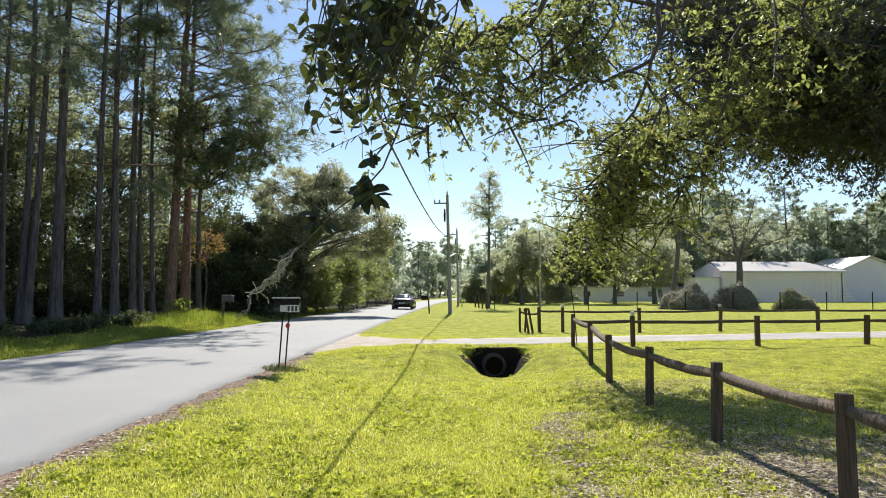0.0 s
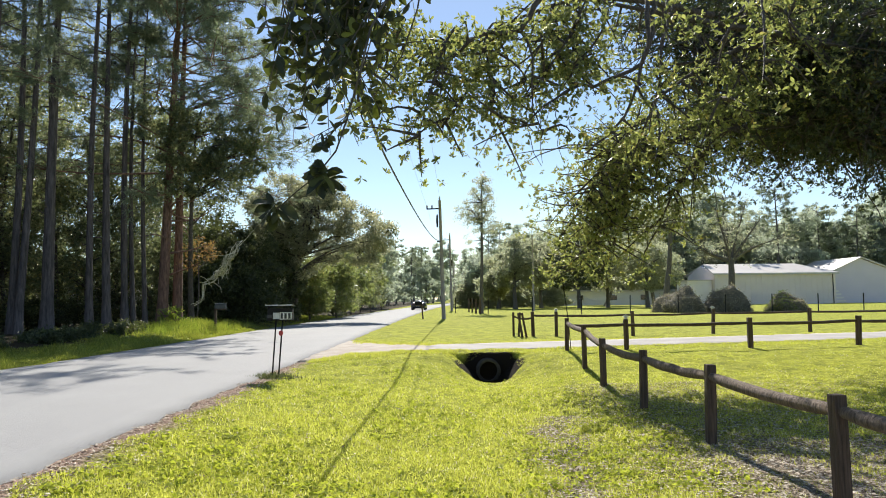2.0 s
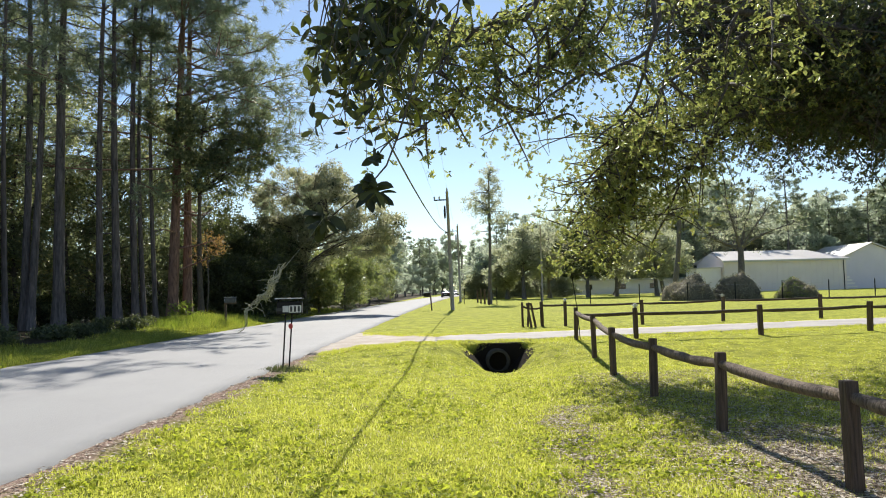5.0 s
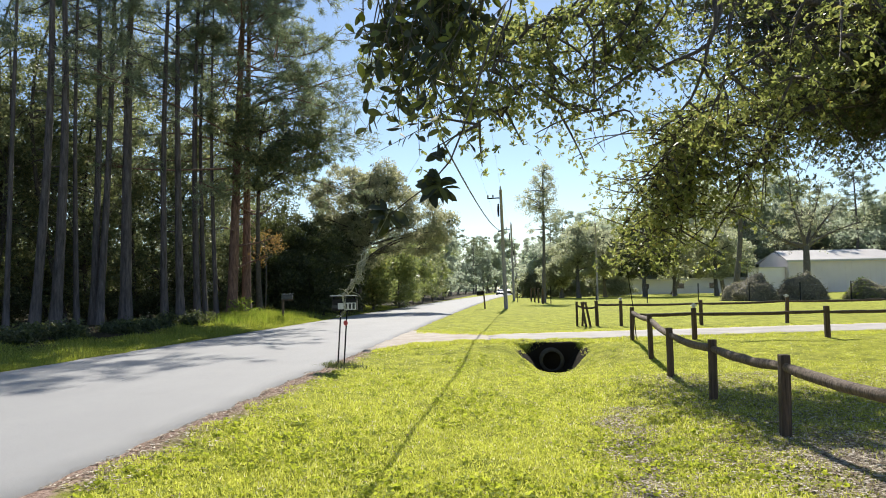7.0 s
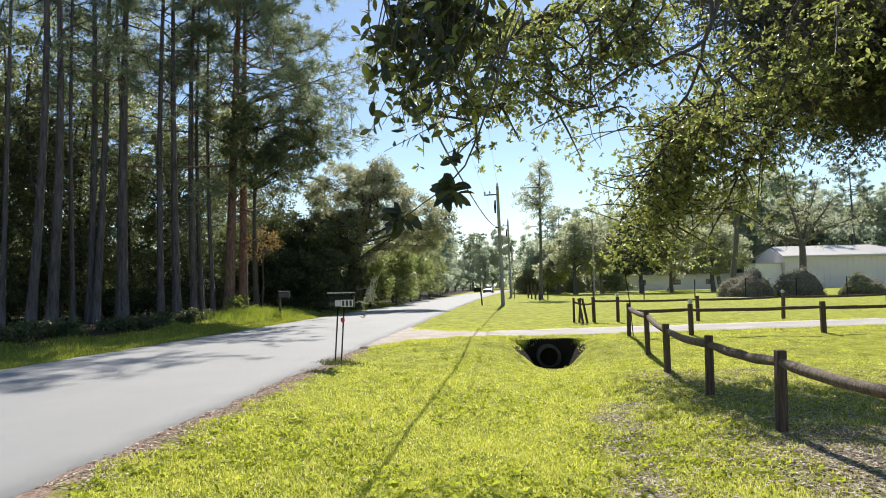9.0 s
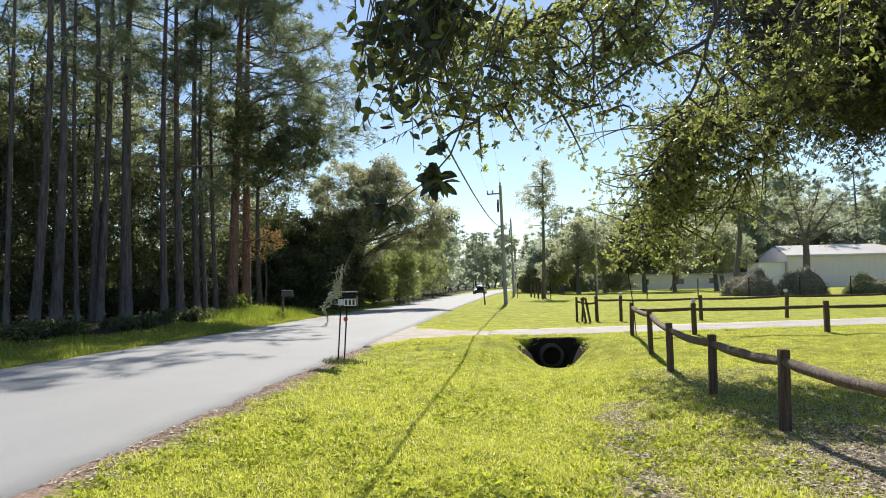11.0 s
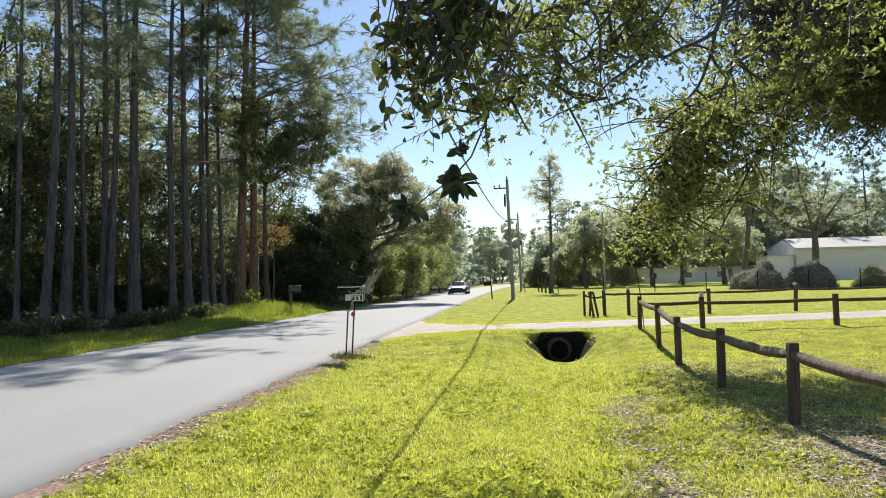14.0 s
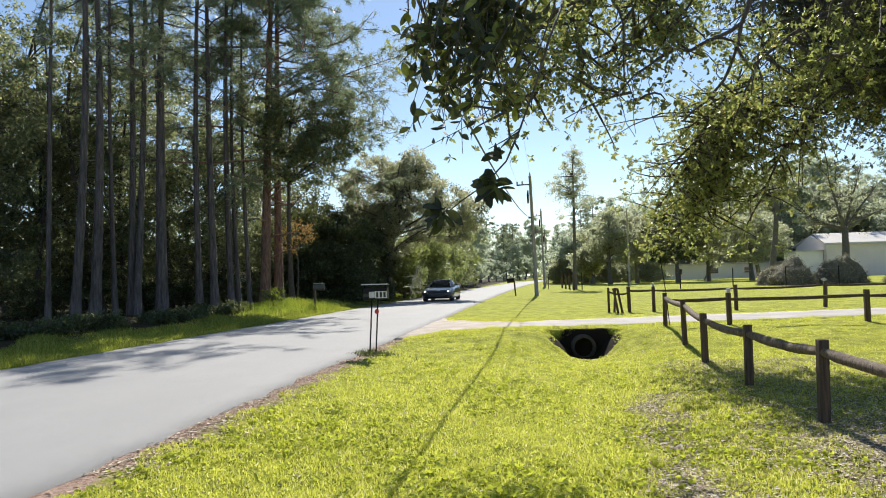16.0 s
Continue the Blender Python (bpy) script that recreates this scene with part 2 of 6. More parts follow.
MOSS = leaf_material("spanish moss", [(0.0, (0.28, 0.28, 0.22)), (0.6, (0.45, 0.45, 0.37)), (1.0, (0.6, 0.59, 0.5))], (0.5, 0.5, 0.4), 0.2, 0.8)
PINE_BARK = bark_material("pine bark", (0.03, 0.026, 0.025), (0.165, 0.14, 0.135), 0.14, 7)
RED_BARK = bark_material("reddish pine bark", (0.07, 0.04, 0.03), (0.28, 0.165, 0.12))
OAK_BARK = bark_material("oak bark", (0.035, 0.03, 0.026), (0.13, 0.11, 0.09), 0.4, 14)
GREY_BARK = bark_material("grey bark", (0.055, 0.05, 0.045), (0.17, 0.155, 0.138), 0.4, 10)
FENCE_WOOD = bark_material("weathered fence timber", (0.03, 0.02, 0.014), (0.15, 0.10, 0.07), 0.06, 26)
RAIL_WOOD = bark_material("weathered round rail", (0.05, 0.035, 0.026), (0.24, 0.175, 0.13), 0.06, 26)
POLE_WOOD = bark_material("weathered utility pole", (0.2, 0.18, 0.165), (0.42, 0.385, 0.355), 0.05, 16)
# Pipe concrete much darker than its own tone, with the pit's shade in it
CONCRETE = surface("darkened concrete", (0.02, 0.018, 0.016), (0.075, 0.068, 0.06), 5, 70, 0.9, 0.5, 0.01)
BLACK_METAL = surface("black painted metal", (0.005, 0.005, 0.005), (0.014, 0.013, 0.013), 14, 90, 0.95, 0.1, 0.002)
GREY_PAINT = surface("dark grey painted metal", (0.05, 0.05, 0.05), (0.1, 0.1, 0.1), 14, 90, 0.6, 0.1, 0.002)
PALE_METAL = surface("pale worn metal", (0.4, 0.4, 0.4), (0.62, 0.62, 0.6), 14, 90, 0.4, 0.1, 0.002)
WHITE_PLATE = plain("white plate", (0.75, 0.74, 0.7), 0.5)
DARK_MARK = plain("dark marking", (0.03, 0.03, 0.03), 0.5)
RED_REFLECTOR = plain("red reflector", (0.42, 0.03, 0.035), 0.4)
CABLE_BLACK = plain("black cable sheath", (0.02, 0.02, 0.02), 0.5)
STEEL_WALL = surface("pale steel wall", (0.7, 0.63, 0.61), (0.78, 0.71, 0.69), 0.4, 9, 0.55, 0.1, 0.01)
BLUE_WALL = surface("blue grey steel wall", (0.64, 0.6, 0.68), (0.72, 0.67, 0.75), 0.4, 9, 0.55, 0.1, 0.01)
STEEL_ROOF = surface("pale steel roof", (0.5, 0.46, 0.42), (0.66, 0.61, 0.56), 0.3, 6, 0.45, 0.1, 0.01)
WHITE_SIDING = surface("white siding", (0.8, 0.75, 0.73), (0.87, 0.83, 0.81), 0.6, 9, 0.6, 0.1, 0.01)
DARK_GLASS = plain("dark window glass", (0.02, 0.025, 0.03), 0.05)
BRUSH = surface("heap of brush and earth", (0.05, 0.048, 0.033), (0.2, 0.175, 0.12), 4, 30, 0.95, 1.0, 0.1)
CAR_PAINT = plain("dark metallic paint", (0.011, 0.012, 0.013), 0.3, 0.1, 0.6)
RUBBER = plain("tyre rubber", (0.02, 0.02, 0.02), 0.8)
ALLOY = plain("alloy rim", (0.35, 0.35, 0.36), 0.3, 0.9)
LENS = plain("clear lamp lens", (0.75, 0.77, 0.8), 0.06, 0.6, 1.0)
TAIL_LENS = plain("red lamp lens", (0.3, 0.01, 0.01), 0.15, 0.0, 1.0)


def glowing(name, colour, strength):
    mat, n, l, p = nodes_of(name)
    p.inputs["Emission Color"].default_value = (*colour, 1)
    p.inputs["Emission Strength"].default_value = strength
    return mat


LAMP_ON = glowing("lit headlamp", (1.0, 0.97, 0.9), 3.0)


# ---- mesh helpers ----
def raw_mesh(name, verts, faces):
    """A mesh from arrays of points and of faces that all have the same number of corners."""
    verts, faces = np.asarray(verts, np.float32), np.asarray(faces, np.int32)
    me = bpy.data.meshes.new(name)
    k = faces.shape[1]
    me.vertices.add(len(verts))
    me.vertices.foreach_set("co", verts.ravel())
    me.loops.add(faces.size)
    me.loops.foreach_set("vertex_index", faces.ravel())
    me.polygons.add(len(faces))
    me.polygons.foreach_set("loop_start", np.arange(0, faces.size, k, dtype=np.int32))
    me.update(calc_edges=True)
    return me


def mesh_part(name, me, material, parent=None, label="", smooth=False):
    me.materials.append(material)
    if smooth:
        me.polygons.foreach_set("use_smooth", np.ones(len(me.polygons), bool))
    ob = new(name, me)
    ob.parent = parent
    return tagged(ob, label)


def part(name, bm, material, parent=None, label="", smooth=False):
    """One mesh object from a bmesh, under a thing or under a part."""
    me = bpy.data.meshes.new(name)
    bmesh.ops.recalc_face_normals(bm, faces=bm.faces)
    bm.to_mesh(me)
    bm.free()
    return mesh_part(name, me, material, parent, label, smooth)


def thing(name, label, category, m=None, group="", kind=""):
    ob = new(name)
    ob.empty_display_size = 0.2
    if m is not None:
        ob.matrix_basis = m
    return tagged(ob, label, category, group, kind)


def box(bm, x0, y0, z0, x1, y1, z1, bevel=0.0, m=None):
    r = bmesh.ops.create_cube(bm, size=1.0)
    t = Matrix.Translation(((x0 + x1) / 2, (y0 + y1) / 2, (z0 + z1) / 2)) @ Matrix.Diagonal((x1 - x0, y1 - y0, z1 - z0, 1))
    bmesh.ops.transform(bm, matrix=(m @ t) if m is not None else t, verts=r["verts"])
    if bevel > 0:
        edges = list({e for v in r["verts"] for e in v.link_edges})
        bmesh.ops.bevel(bm, geom=edges, offset=bevel, segments=2, affect="EDGES", profile=0.7)
    return bm


def boxed(x0, y0, z0, x1, y1, z1, bevel=0.0):
    return box(bmesh.new(), x0, y0, z0, x1, y1, z1, bevel)


class Tubes:
    """Collects tapered tubes into one mesh."""

    def __init__(self):
        self.verts, self.faces, self.count = [], [], 0

    def add(self, pts, radii, sides=7, wobble=0.0, rng=None):
        pts = np.asarray(pts, float)
        radii = np.asarray(radii, float) * np.ones(len(pts))
        tang = np.gradient(pts, axis=0)
        tang /= np.linalg.norm(tang, axis=1)[:, None] + 1e-9
        ref = np.where(np.abs(tang[:, 2:3]) > 0.8, [[1.0, 0, 0]], [[0, 0, 1.0]])
        ref = np.broadcast_to(ref[len(ref) // 2], tang.shape)
        u = np.cross(tang, ref)
        u /= np.linalg.norm(u, axis=1)[:, None] + 1e-9
        v = np.cross(tang, u)
        a = np.linspace(0, 2 * np.pi, sides, endpoint=False)
        r = radii[:, None] * np.ones(sides)[None]
        if wobble and rng is not None:
            r = r * (1 + rng.normal(0, wobble, r.shape))
        ring = pts[:, None] + r[..., None] * (np.cos(a)[None, :, None] * u[:, None] + np.sin(a)[None, :, None] * v[:, None])
        i = np.arange(len(pts) - 1)[:, None] * sides
        j = np.arange(sides)[None]
        k = (j + 1) % sides
        quads = np.stack([i + j, i + k, i + sides + k, i + sides + j], -1).reshape(-1, 4) + self.count
        self.verts.append(ring.reshape(-1, 3))
        self.faces.append(quads)
        # end caps as quads that meet in the middle of each end
        for row, flip in ((0, 1), (len(pts) - 1, -1)):
            base = self.count + row * sides
            if sides % 2 == 0:
                for q in range(1, sides - 2, 2):
                    self.faces.append(np.array([[base, base + q, base + q + 1, base + q + 2][::flip]]))
        self.count += len(pts) * sides
        return self

    def mesh(self, name):
        return raw_mesh(name, np.concatenate(self.verts), np.concatenate(self.faces))


def unit(v):
    return v / (np.linalg.norm(v, axis=-1, keepdims=True) + 1e-9)


def leaf_arrays(centres, size, rng, aspect=0.52, spread=0.35, flat=0.0):
    """Folded pointed leaves, two triangles each, turned at random."""
    n = len(centres)
    a = unit(rng.normal(size=(n, 3)) * [1, 1, 1 - flat * 0.6])
    b = unit(np.cross(a, rng.normal(size=(n, 3)) * [1 - flat * 0.5, 1 - flat * 0.5, 1]))
    c = np.cross(a, b)
    s = (size * (1 + spread * rng.uniform(-1, 1, n)))[:, None]
    mid = centres - a * s * 0.08
    v = np.stack([centres - a * s / 2, mid + b * s * aspect / 2 + c * s * 0.08, centres + a * s / 2, mid - b * s * aspect / 2 + c * s * 0.08], 1)
    i = np.arange(n)[:, None] * 4
    f = np.concatenate([i + [0, 1, 2], i + [0, 2, 3]], 1).reshape(-1, 3)
    return v.reshape(-1, 3), f


def leaf_part(name, centres, size, material, parent, rng, label="", **kw):
    v, f = leaf_arrays(np.asarray(centres), size, rng, **kw)
    return mesh_part(name, raw_mesh(name, v, f), material, parent, label)


def rosette_part(name, hearts, tips, per, size, spread, material, parent, rng, label="", aspect=0.44):
    """Leaves in whorls round twig tips: tips for each heart, per leaves on each tip."""
    hearts = np.asarray(hearts)
    off = rng.normal(0, 1, (len(hearts), tips, 3)) * spread
    point = np.repeat((hearts[:, None] + off).reshape(-1, 3), per, 0)
    n = len(point)
    lean = np.repeat(unit(rng.normal(size=(n // per, 3)) + [0, 0, 0.1]), per, 0)
    a = unit(rng.normal(size=(n, 3)) + 0.55 * lean)
    b = unit(np.cross(a, rng.normal(size=(n, 3))))
    c = np.cross(a, b)
    s = (size * (1 + 0.35 * rng.uniform(-1, 1, n)))[:, None]
    mid = point + a * s * 0.62
    v = np.stack([point, mid + b * s * aspect / 2 + c * s * 0.07, point + a * s, mid - b * s * aspect / 2 + c * s * 0.07], 1).reshape(-1, 3)
    i = np.arange(n)[:, None] * 4
    f = np.concatenate([i + [0, 1, 2], i + [0, 2, 3]], 1).reshape(-1, 3)
    return mesh_part(name, raw_mesh(name, v, f), material, parent, label)


def clump_cloud(hearts, per, radius, rng, squash=0.75):
    hearts = np.asarray(hearts)
    k = len(hearts)
    off = unit(rng.normal(size=(k, per, 3))) * (rng.uniform(0, 1, (k, per, 1)) ** 0.45) * [1, 1, squash]
    rad = radius * rng.uniform(0.55, 1.35, (k, 1, 1))
    return (hearts[:, None] + off * rad).reshape(-1, 3)


def shell_points(blobs, count, rng, inner=0.45):
    """Hearts of leaf clumps, mostly towards the outside of a few blobs (x, y, z, rx, ry, rz), unevenly spread."""
    blobs = np.asarray(blobs, float)
    weight = blobs[:, 3] * blobs[:, 4] * blobs[:, 5]
    pick = rng.choice(len(blobs), count, p=weight / weight.sum())
    d = unit(rng.normal(size=(count, 3)))
    lump = 1 + 0.22 * np.sin(d[:, :1] * 5 + pick[:, None]) * np.cos(d[:, 1:2] * 6 + 1.3 * pick[:, None]) + 0.15 * np.sin(d[:, 2:] * 9)
    r = rng.uniform(inner, 1.0, (count, 1)) ** 0.6 * lump
    return blobs[pick, :3] + d * r * blobs[pick, 3:]


def bend(a, b, rng, lift=0.15, steps=5, stray=0.07):
    """A limb's curved way from a to b."""
    a, b = np.asarray(a, float), np.asarray(b, float)
    t = np.linspace(0, 1, steps)[:, None]
    length = np.linalg.norm(b - a)
    return a + (b - a) * t + np.sin(t * np.pi) * (rng.normal(0, stray, 3) * length + [0, 0, lift * length])


# ---- the lie of the land ----
def step(a, b, v):
    t = np.clip((v - a) / (b - a), 0, 1)
    return t * t * (3 - 2 * t)


def near_edge(y):
    return -3.62 + 0.022 * y + 0.00022 * np.maximum(y - 45.0, 0) ** 2


def far_edge(y):
    return -9.75 + 0.03 * y + 0.00022 * np.maximum(y - 45.0, 0) ** 2


PIT = (1.28, 17.15)


def land(x, y):
    """Height of the ground: a shallow swale between road and fence, a bank under the drive, a pit at the pipe."""
    x, y = np.asarray(x, float), np.asarray(y, float)
    bank = step(13.2 + 3.3 * np.exp(-((x - 1.28) / 1.2) ** 2), 17.9, y)
    side = step(1.6, 0.1, x - near_edge(y))
    z = bank * (0.23 - 0.065 * side) + 0.165 * side * (1 - bank) - 0.03 * step(40, 60, y)
    swale = np.exp(-((x - 1.2) / 1.1) ** 2) * (1 - step(15.5, 17.6, y)) * step(2.0, 9.0, y)
    z = z - 0.14 * swale
    # the lawn dips towards the mouth of the pipe
    z = z - 0.17 * np.exp(-((x - 1.25) / 0.75) ** 2) * step(12.5, 16.2, y) * (1 - step(16.6, 17.6, y))
    lip = 17.75 + 0.10 * np.sin(3 * x)
    wide = 0.66 - 0.28 * step(17.0, 16.2, y)
    hollow = np.exp(-(np.abs(x - PIT[0]) / wide) ** 2.6) * step(15.7, 16.9, y) * step(lip + 0.05, lip - 0.18, y)
    z = z * (1 - 0.2 * hollow) - 0.52 * hollow
    woods = step(0.0, -3.5, x - far_edge(y)) * step(-60, 0, y)
    z = z + 0.17 * woods
    under = step(-0.05, -0.4, x - near_edge(y)) * step(0.05, 0.4, x - far_edge(y)) * step(420, 380, y)
    z = z * (1 - under) + 0.06 * under
    bumps = 0.012 * np.sin(x * 3.1 + 0.7 * y) * np.cos(y * 2.3 - 0.4 * x) + 0.008 * np.sin(x * 7.7) * np.sin(y * 6.1)
    return z + bumps * (1 - under) * step(700, 40, np.hypot(x, y))


def build_ground():
    xs = np.concatenate([-np.geomspace(900, 16, 40), np.arange(-15.5, -10.5, 0.4), np.arange(-10.5, -0.2, 0.12), np.arange(-0.2, 2.8, 0.05), np.arange(2.8, 6, 0.2), np.arange(6, 16, 0.5), np.geomspace(16.5, 900, 40)])
    ys = np.concatenate([-np.geomspace(700, 4, 20), np.arange(-3.5, 15.4, 0.25), np.arange(15.4, 18.4, 0.04), np.arange(18.4, 30, 0.4), np.geomspace(30.5, 2500, 70)])
    gx, gy = np.meshgrid(xs, ys)
    v = np.stack([gx, gy, land(gx, gy)], -1).reshape(-1, 3)
    w, h = len(xs), len(ys)
    i = (np.arange(h - 1)[:, None] * w + np.arange(w - 1)[None]).ravel()
    f = np.stack([i, i + 1, i + w + 1, i + w], 1)
    ob = mesh_part("ground", raw_mesh("ground", v, f), LAWN, smooth=True)
    return tagged(ob, "sunlit mown lawn with yellow patches and leaf litter", "ground", kind="structure")


def strip_sheet(name, rows, material, thick=0.12, uneven=0.0, crown=0.0, across=12):
    """A sheet with a real edge between two sides given row by row: (left point, right point)."""
    rng = np.random.default_rng(5)
    v, n = [], across + 1
    for a, b in rows:
        a, b = np.array(a, float), np.array(b, float)
        side = unit(b - a)
        a, b = a - side * rng.normal(0, uneven), b + side * rng.normal(0, uneven)
        for t in np.linspace(0, 1, n):
            p = a + (b - a) * t
            p[2] += crown * (1 - (2 * t - 1) ** 2)
            v.append(p)
    m = len(rows)
    low = [p - [0, 0, thick] for p in v]
    f = [(r * n + c, r * n + c + 1, (r + 1) * n + c + 1, (r + 1) * n + c) for r in range(m - 1) for c in range(across)]
    o = len(v)
    f += [(r * n, (r + 1) * n, (r + 1) * n + o, r * n + o) for r in range(m - 1)]
    f += [(r * n + across, r * n + across + o, (r + 1) * n + across + o, (r + 1) * n + across) for r in range(m - 1)]
    f += [(c, c + o, c + 1 + o, c + 1) for c in range(across)]
    return mesh_part(name, raw_mesh(name, np.array(v + low), np.array(f)), material)


def build_road():
    ys = np.concatenate([np.arange(-40, 60, 0.5), np.geomspace(60, 420, 50)])
    rows = [((far_edge(y), y, 0.19), (near_edge(y), y, 0.19)) for y in ys]
    ob = strip_sheet("road", rows, ASPHALT, 0.15, 0.035, 0.035)
    tagged(ob, "pale sun-bleached two-lane asphalt road", "road", kind="structure")
    # drive: pale shell from the lawn to the right, dirt apron where it meets the road
    xs = np.arange(-0.3, 60, 0.4)
    rows = [((x, 20.95 + 0.26 * max(x - 0.5, 0), 0.255), (x, 18.2 + 0.235 * max(x - 1.5, 0), 0.255)) for x in xs]
    rows[0] = ((-0.3, 20.2, 0.255), (-0.3, 18.9, 0.255))
    tagged(strip_sheet("driveway", rows, SHELL, 0.12, 0.05, 0.0, 6), "pale shell driveway between two rail fences", "driveway", kind="structure")
    xs = np.arange(-3.25, 0.0, 0.2)
    rows = [((x, 21.0 + 3.6 * ((x + 0.2) / 3.0) ** 2, 0.247 - 0.015 * (x < -2.6)), (x, 18.1 - 1.9 * ((x + 0.2) / 3.0) ** 2, 0.247 - 0.05 * min(max(-x - 1.0, 0) / 2, 1))) for x in xs]
    apron = strip_sheet("driveway_apron", rows, DIRT, 0.12, 0.06, 0.0, 10)
    half = len(apron.data.vertices) // 2
    for v in apron.data.vertices[:half]:
        v.co.z = float(land(v.co.x, v.co.y)) + 0.022
    tagged(apron, "brown sandy apron where driveway meets road", "driveway", kind="structure")


def blades(x, y, z, length, width, rng, lean=0.5):
    n = len(x)
    a = rng.uniform(0, 2 * np.pi, n)
    side = np.stack([np.cos(a), np.sin(a), 0 * a], 1) * (width / 2)[:, None]
    root = np.stack([x, y, z - 0.005], 1)
    b = rng.uniform(0, 2 * np.pi, n)
    tilt = rng.uniform(0.1, lean, n)
    tip = root + np.stack([np.cos(b) * tilt, np.sin(b) * tilt, np.sqrt(1 - tilt ** 2)], 1) * length[:, None]
    v = np.stack([root - side, root + side, tip], 1).reshape(-1, 3)
    return v, np.arange(n * 3).reshape(-1, 3)


def in_drive(x, y):
    flare = np.clip(-(x + 0.2) / 3.0, 0, 1.1) ** 2
    return (x > -3.5) & (y > 18.0 + 0.235 * np.maximum(x - 1.5, 0) - 1.8 * flare) & (y < 21.2 + 0.26 * np.maximum(x - 0.5, 0) + 3.4 * flare)


def build_grass():
    rng = np.random.default_rng(11)
    # density falls with distance so that blades stay about as dense to the eye
    m, n = 95000, 95000 * 8
    az = rng.uniform(-0.72, 0.66, m)
    d = 3.6 * (85 / 3.6) ** rng.uniform(0, 1, m) ** 1.15
    x, y = d * np.sin(az), d * np.cos(az)
    wide = 0.03 * (1 + d / 9)
    x, y, d = (np.repeat(q, 8) for q in (x, y, d))
    x, y = x + rng.normal(0, 1, n) * np.repeat(wide, 8), y + rng.normal(0, 1, n) * np.repeat(wide, 8)
    patch = np.sin(x * 2.1 + 1.3 * np.sin(y * 1.7)) * np.cos(y * 1.9 + 0.8 * np.sin(x * 2.6)) + 0.5 * np.sin(x * 5.3 + y * 3.9)
    ok = (x > near_edge(y) + 0.12 + 0.16 * (1 + np.sin(y * 4.1))) & ~in_drive(x, y)
    bare = np.clip((x - 2.6 + 0.5 * np.sin(y * 2.2)) / 1.0, 0, 1) * np.clip((10.0 - y) / 3, 0, 1)
    worn = np.exp(-((x - 1.2 - 0.1 * (y - 5.6) - 0.1 * np.sin(y * 4)) / 0.2) ** 2) * np.clip((11.0 - y) / 4, 0, 1) * 0.93
    bare = np.maximum(bare, worn)
    bare = np.maximum(bare, np.clip((x - 1.7 + 0.3 * np.sin(y * 3)) / 0.9, 0, 1) * np.clip((7.4 - y) / 1.4, 0, 1) * 0.95)
    ok &= rng.uniform(0, 1, n) > np.where(x > 3.5, 0.62 + 0.3 * np.sin(x * 2.7 + y) * np.cos(y * 1.9), 0.9) * bare
    ok &= rng.uniform(0, 1, n) > step(17, 36, d)
    ok &= rng.uniform(0, 1, n) < 0.8 + 0.3 * np.clip(patch, -1, 1)
    ok &= ~(((x - PIT[0]) ** 2 / 0.5 + (y - 17.2) ** 2 / 0.45 < 1) & (y < 17.9))
    x, y, d, patch = x[ok], y[ok], d[ok], patch[ok]
    length = rng.uniform(0.018, 0.05, len(x)) * (1 + 0.35 * np.clip(patch, 0, 1)) / (1 + np.maximum(d - 12, 0) / 10)
    width = rng.uniform(0.005, 0.010, len(x)) * (1 + np.minimum(d, 18) / 6)
    v, f = blades(x, y, land(x, y), length, width, rng, 0.97)
    tagged(mesh_part("grass", raw_mesh("grass", v, f), GRASS), "short sunlit yellow-green lawn grass", "grass", kind="stuff")
    # rough verge beyond the road, in front of the woods
    n = 90000
    y = rng.uniform(8, 60, n)
    x = far_edge(y) - 0.1 - rng.uniform(0, 1, n) ** 1.4 * (3.2 + np.sin(y * 0.8))
    keep = rng.uniform(0, 1, n) > 0.85 * step(34, 36.5, y) * step(56, 50, y)
    x, y = x[keep], y[keep]
    n = len(x)
    tall = 0.10 + 0.35 * np.exp(-((y - 33.5) / 3.0) ** 2) * step(-0.5, -2.0, x - far_edge(y)) + 0.06 * np.sin(x * 3 + y * 2)
    v, f = blades(x, y, land(x, y), tall * rng.uniform(0.5, 1.4, n), rng.uniform(0.012, 0.03, n), rng, 0.9)
    tagged(mesh_part("verge_grass", raw_mesh("verge_grass", v, f), VERGE), "rough uncut grass along the woods", "grass", kind="stuff")
    n = 14000
    x, y = rng.normal(-12.0, 0.9, n), rng.normal(33.6, 2.2, n)
    keep = x < far_edge(y) - 0.3
    x, y = x[keep], y[keep]
    v, f = blades(x, y, land(x, y), rng.uniform(0.15, 0.5, len(x)), rng.uniform(0.015, 0.035, len(x)), rng, 0.85)
    tagged(mesh_part("tall_grass", raw_mesh("tall_grass", v, f), WEED), "tall bright sunlit weeds by the big pine", "grass", kind="stuff")
    # low broad-leaved weeds in the lawn
    m = 7500
    az, d = rng.uniform(-0.7, 0.55, m), 4.4 * (17 / 4.4) ** rng.uniform(0, 1, m)
    x, y = d * np.sin(az), d * np.cos(az)
    keep = (x > near_edge(y) + 0.35) & (np.sin(x * 1.7 + 2) * np.cos(y * 1.3) + rng.normal(0, 0.6, m) > 0.25 + 0.15 * (x > 0)) & (x < 2.7) & (y < 17.0) & (np.abs(x - 1.28) + np.abs(y - 17.2) > 1.3)
    x, y = np.repeat(x[keep], 10), np.repeat(y[keep], 10)
    x, y = x + rng.normal(0, 0.045, len(x)), y + rng.normal(0, 0.045, len(x))
    c = np.stack([x, y, land(x, y) + rng.uniform(0.015, 0.05, len(x))], 1)
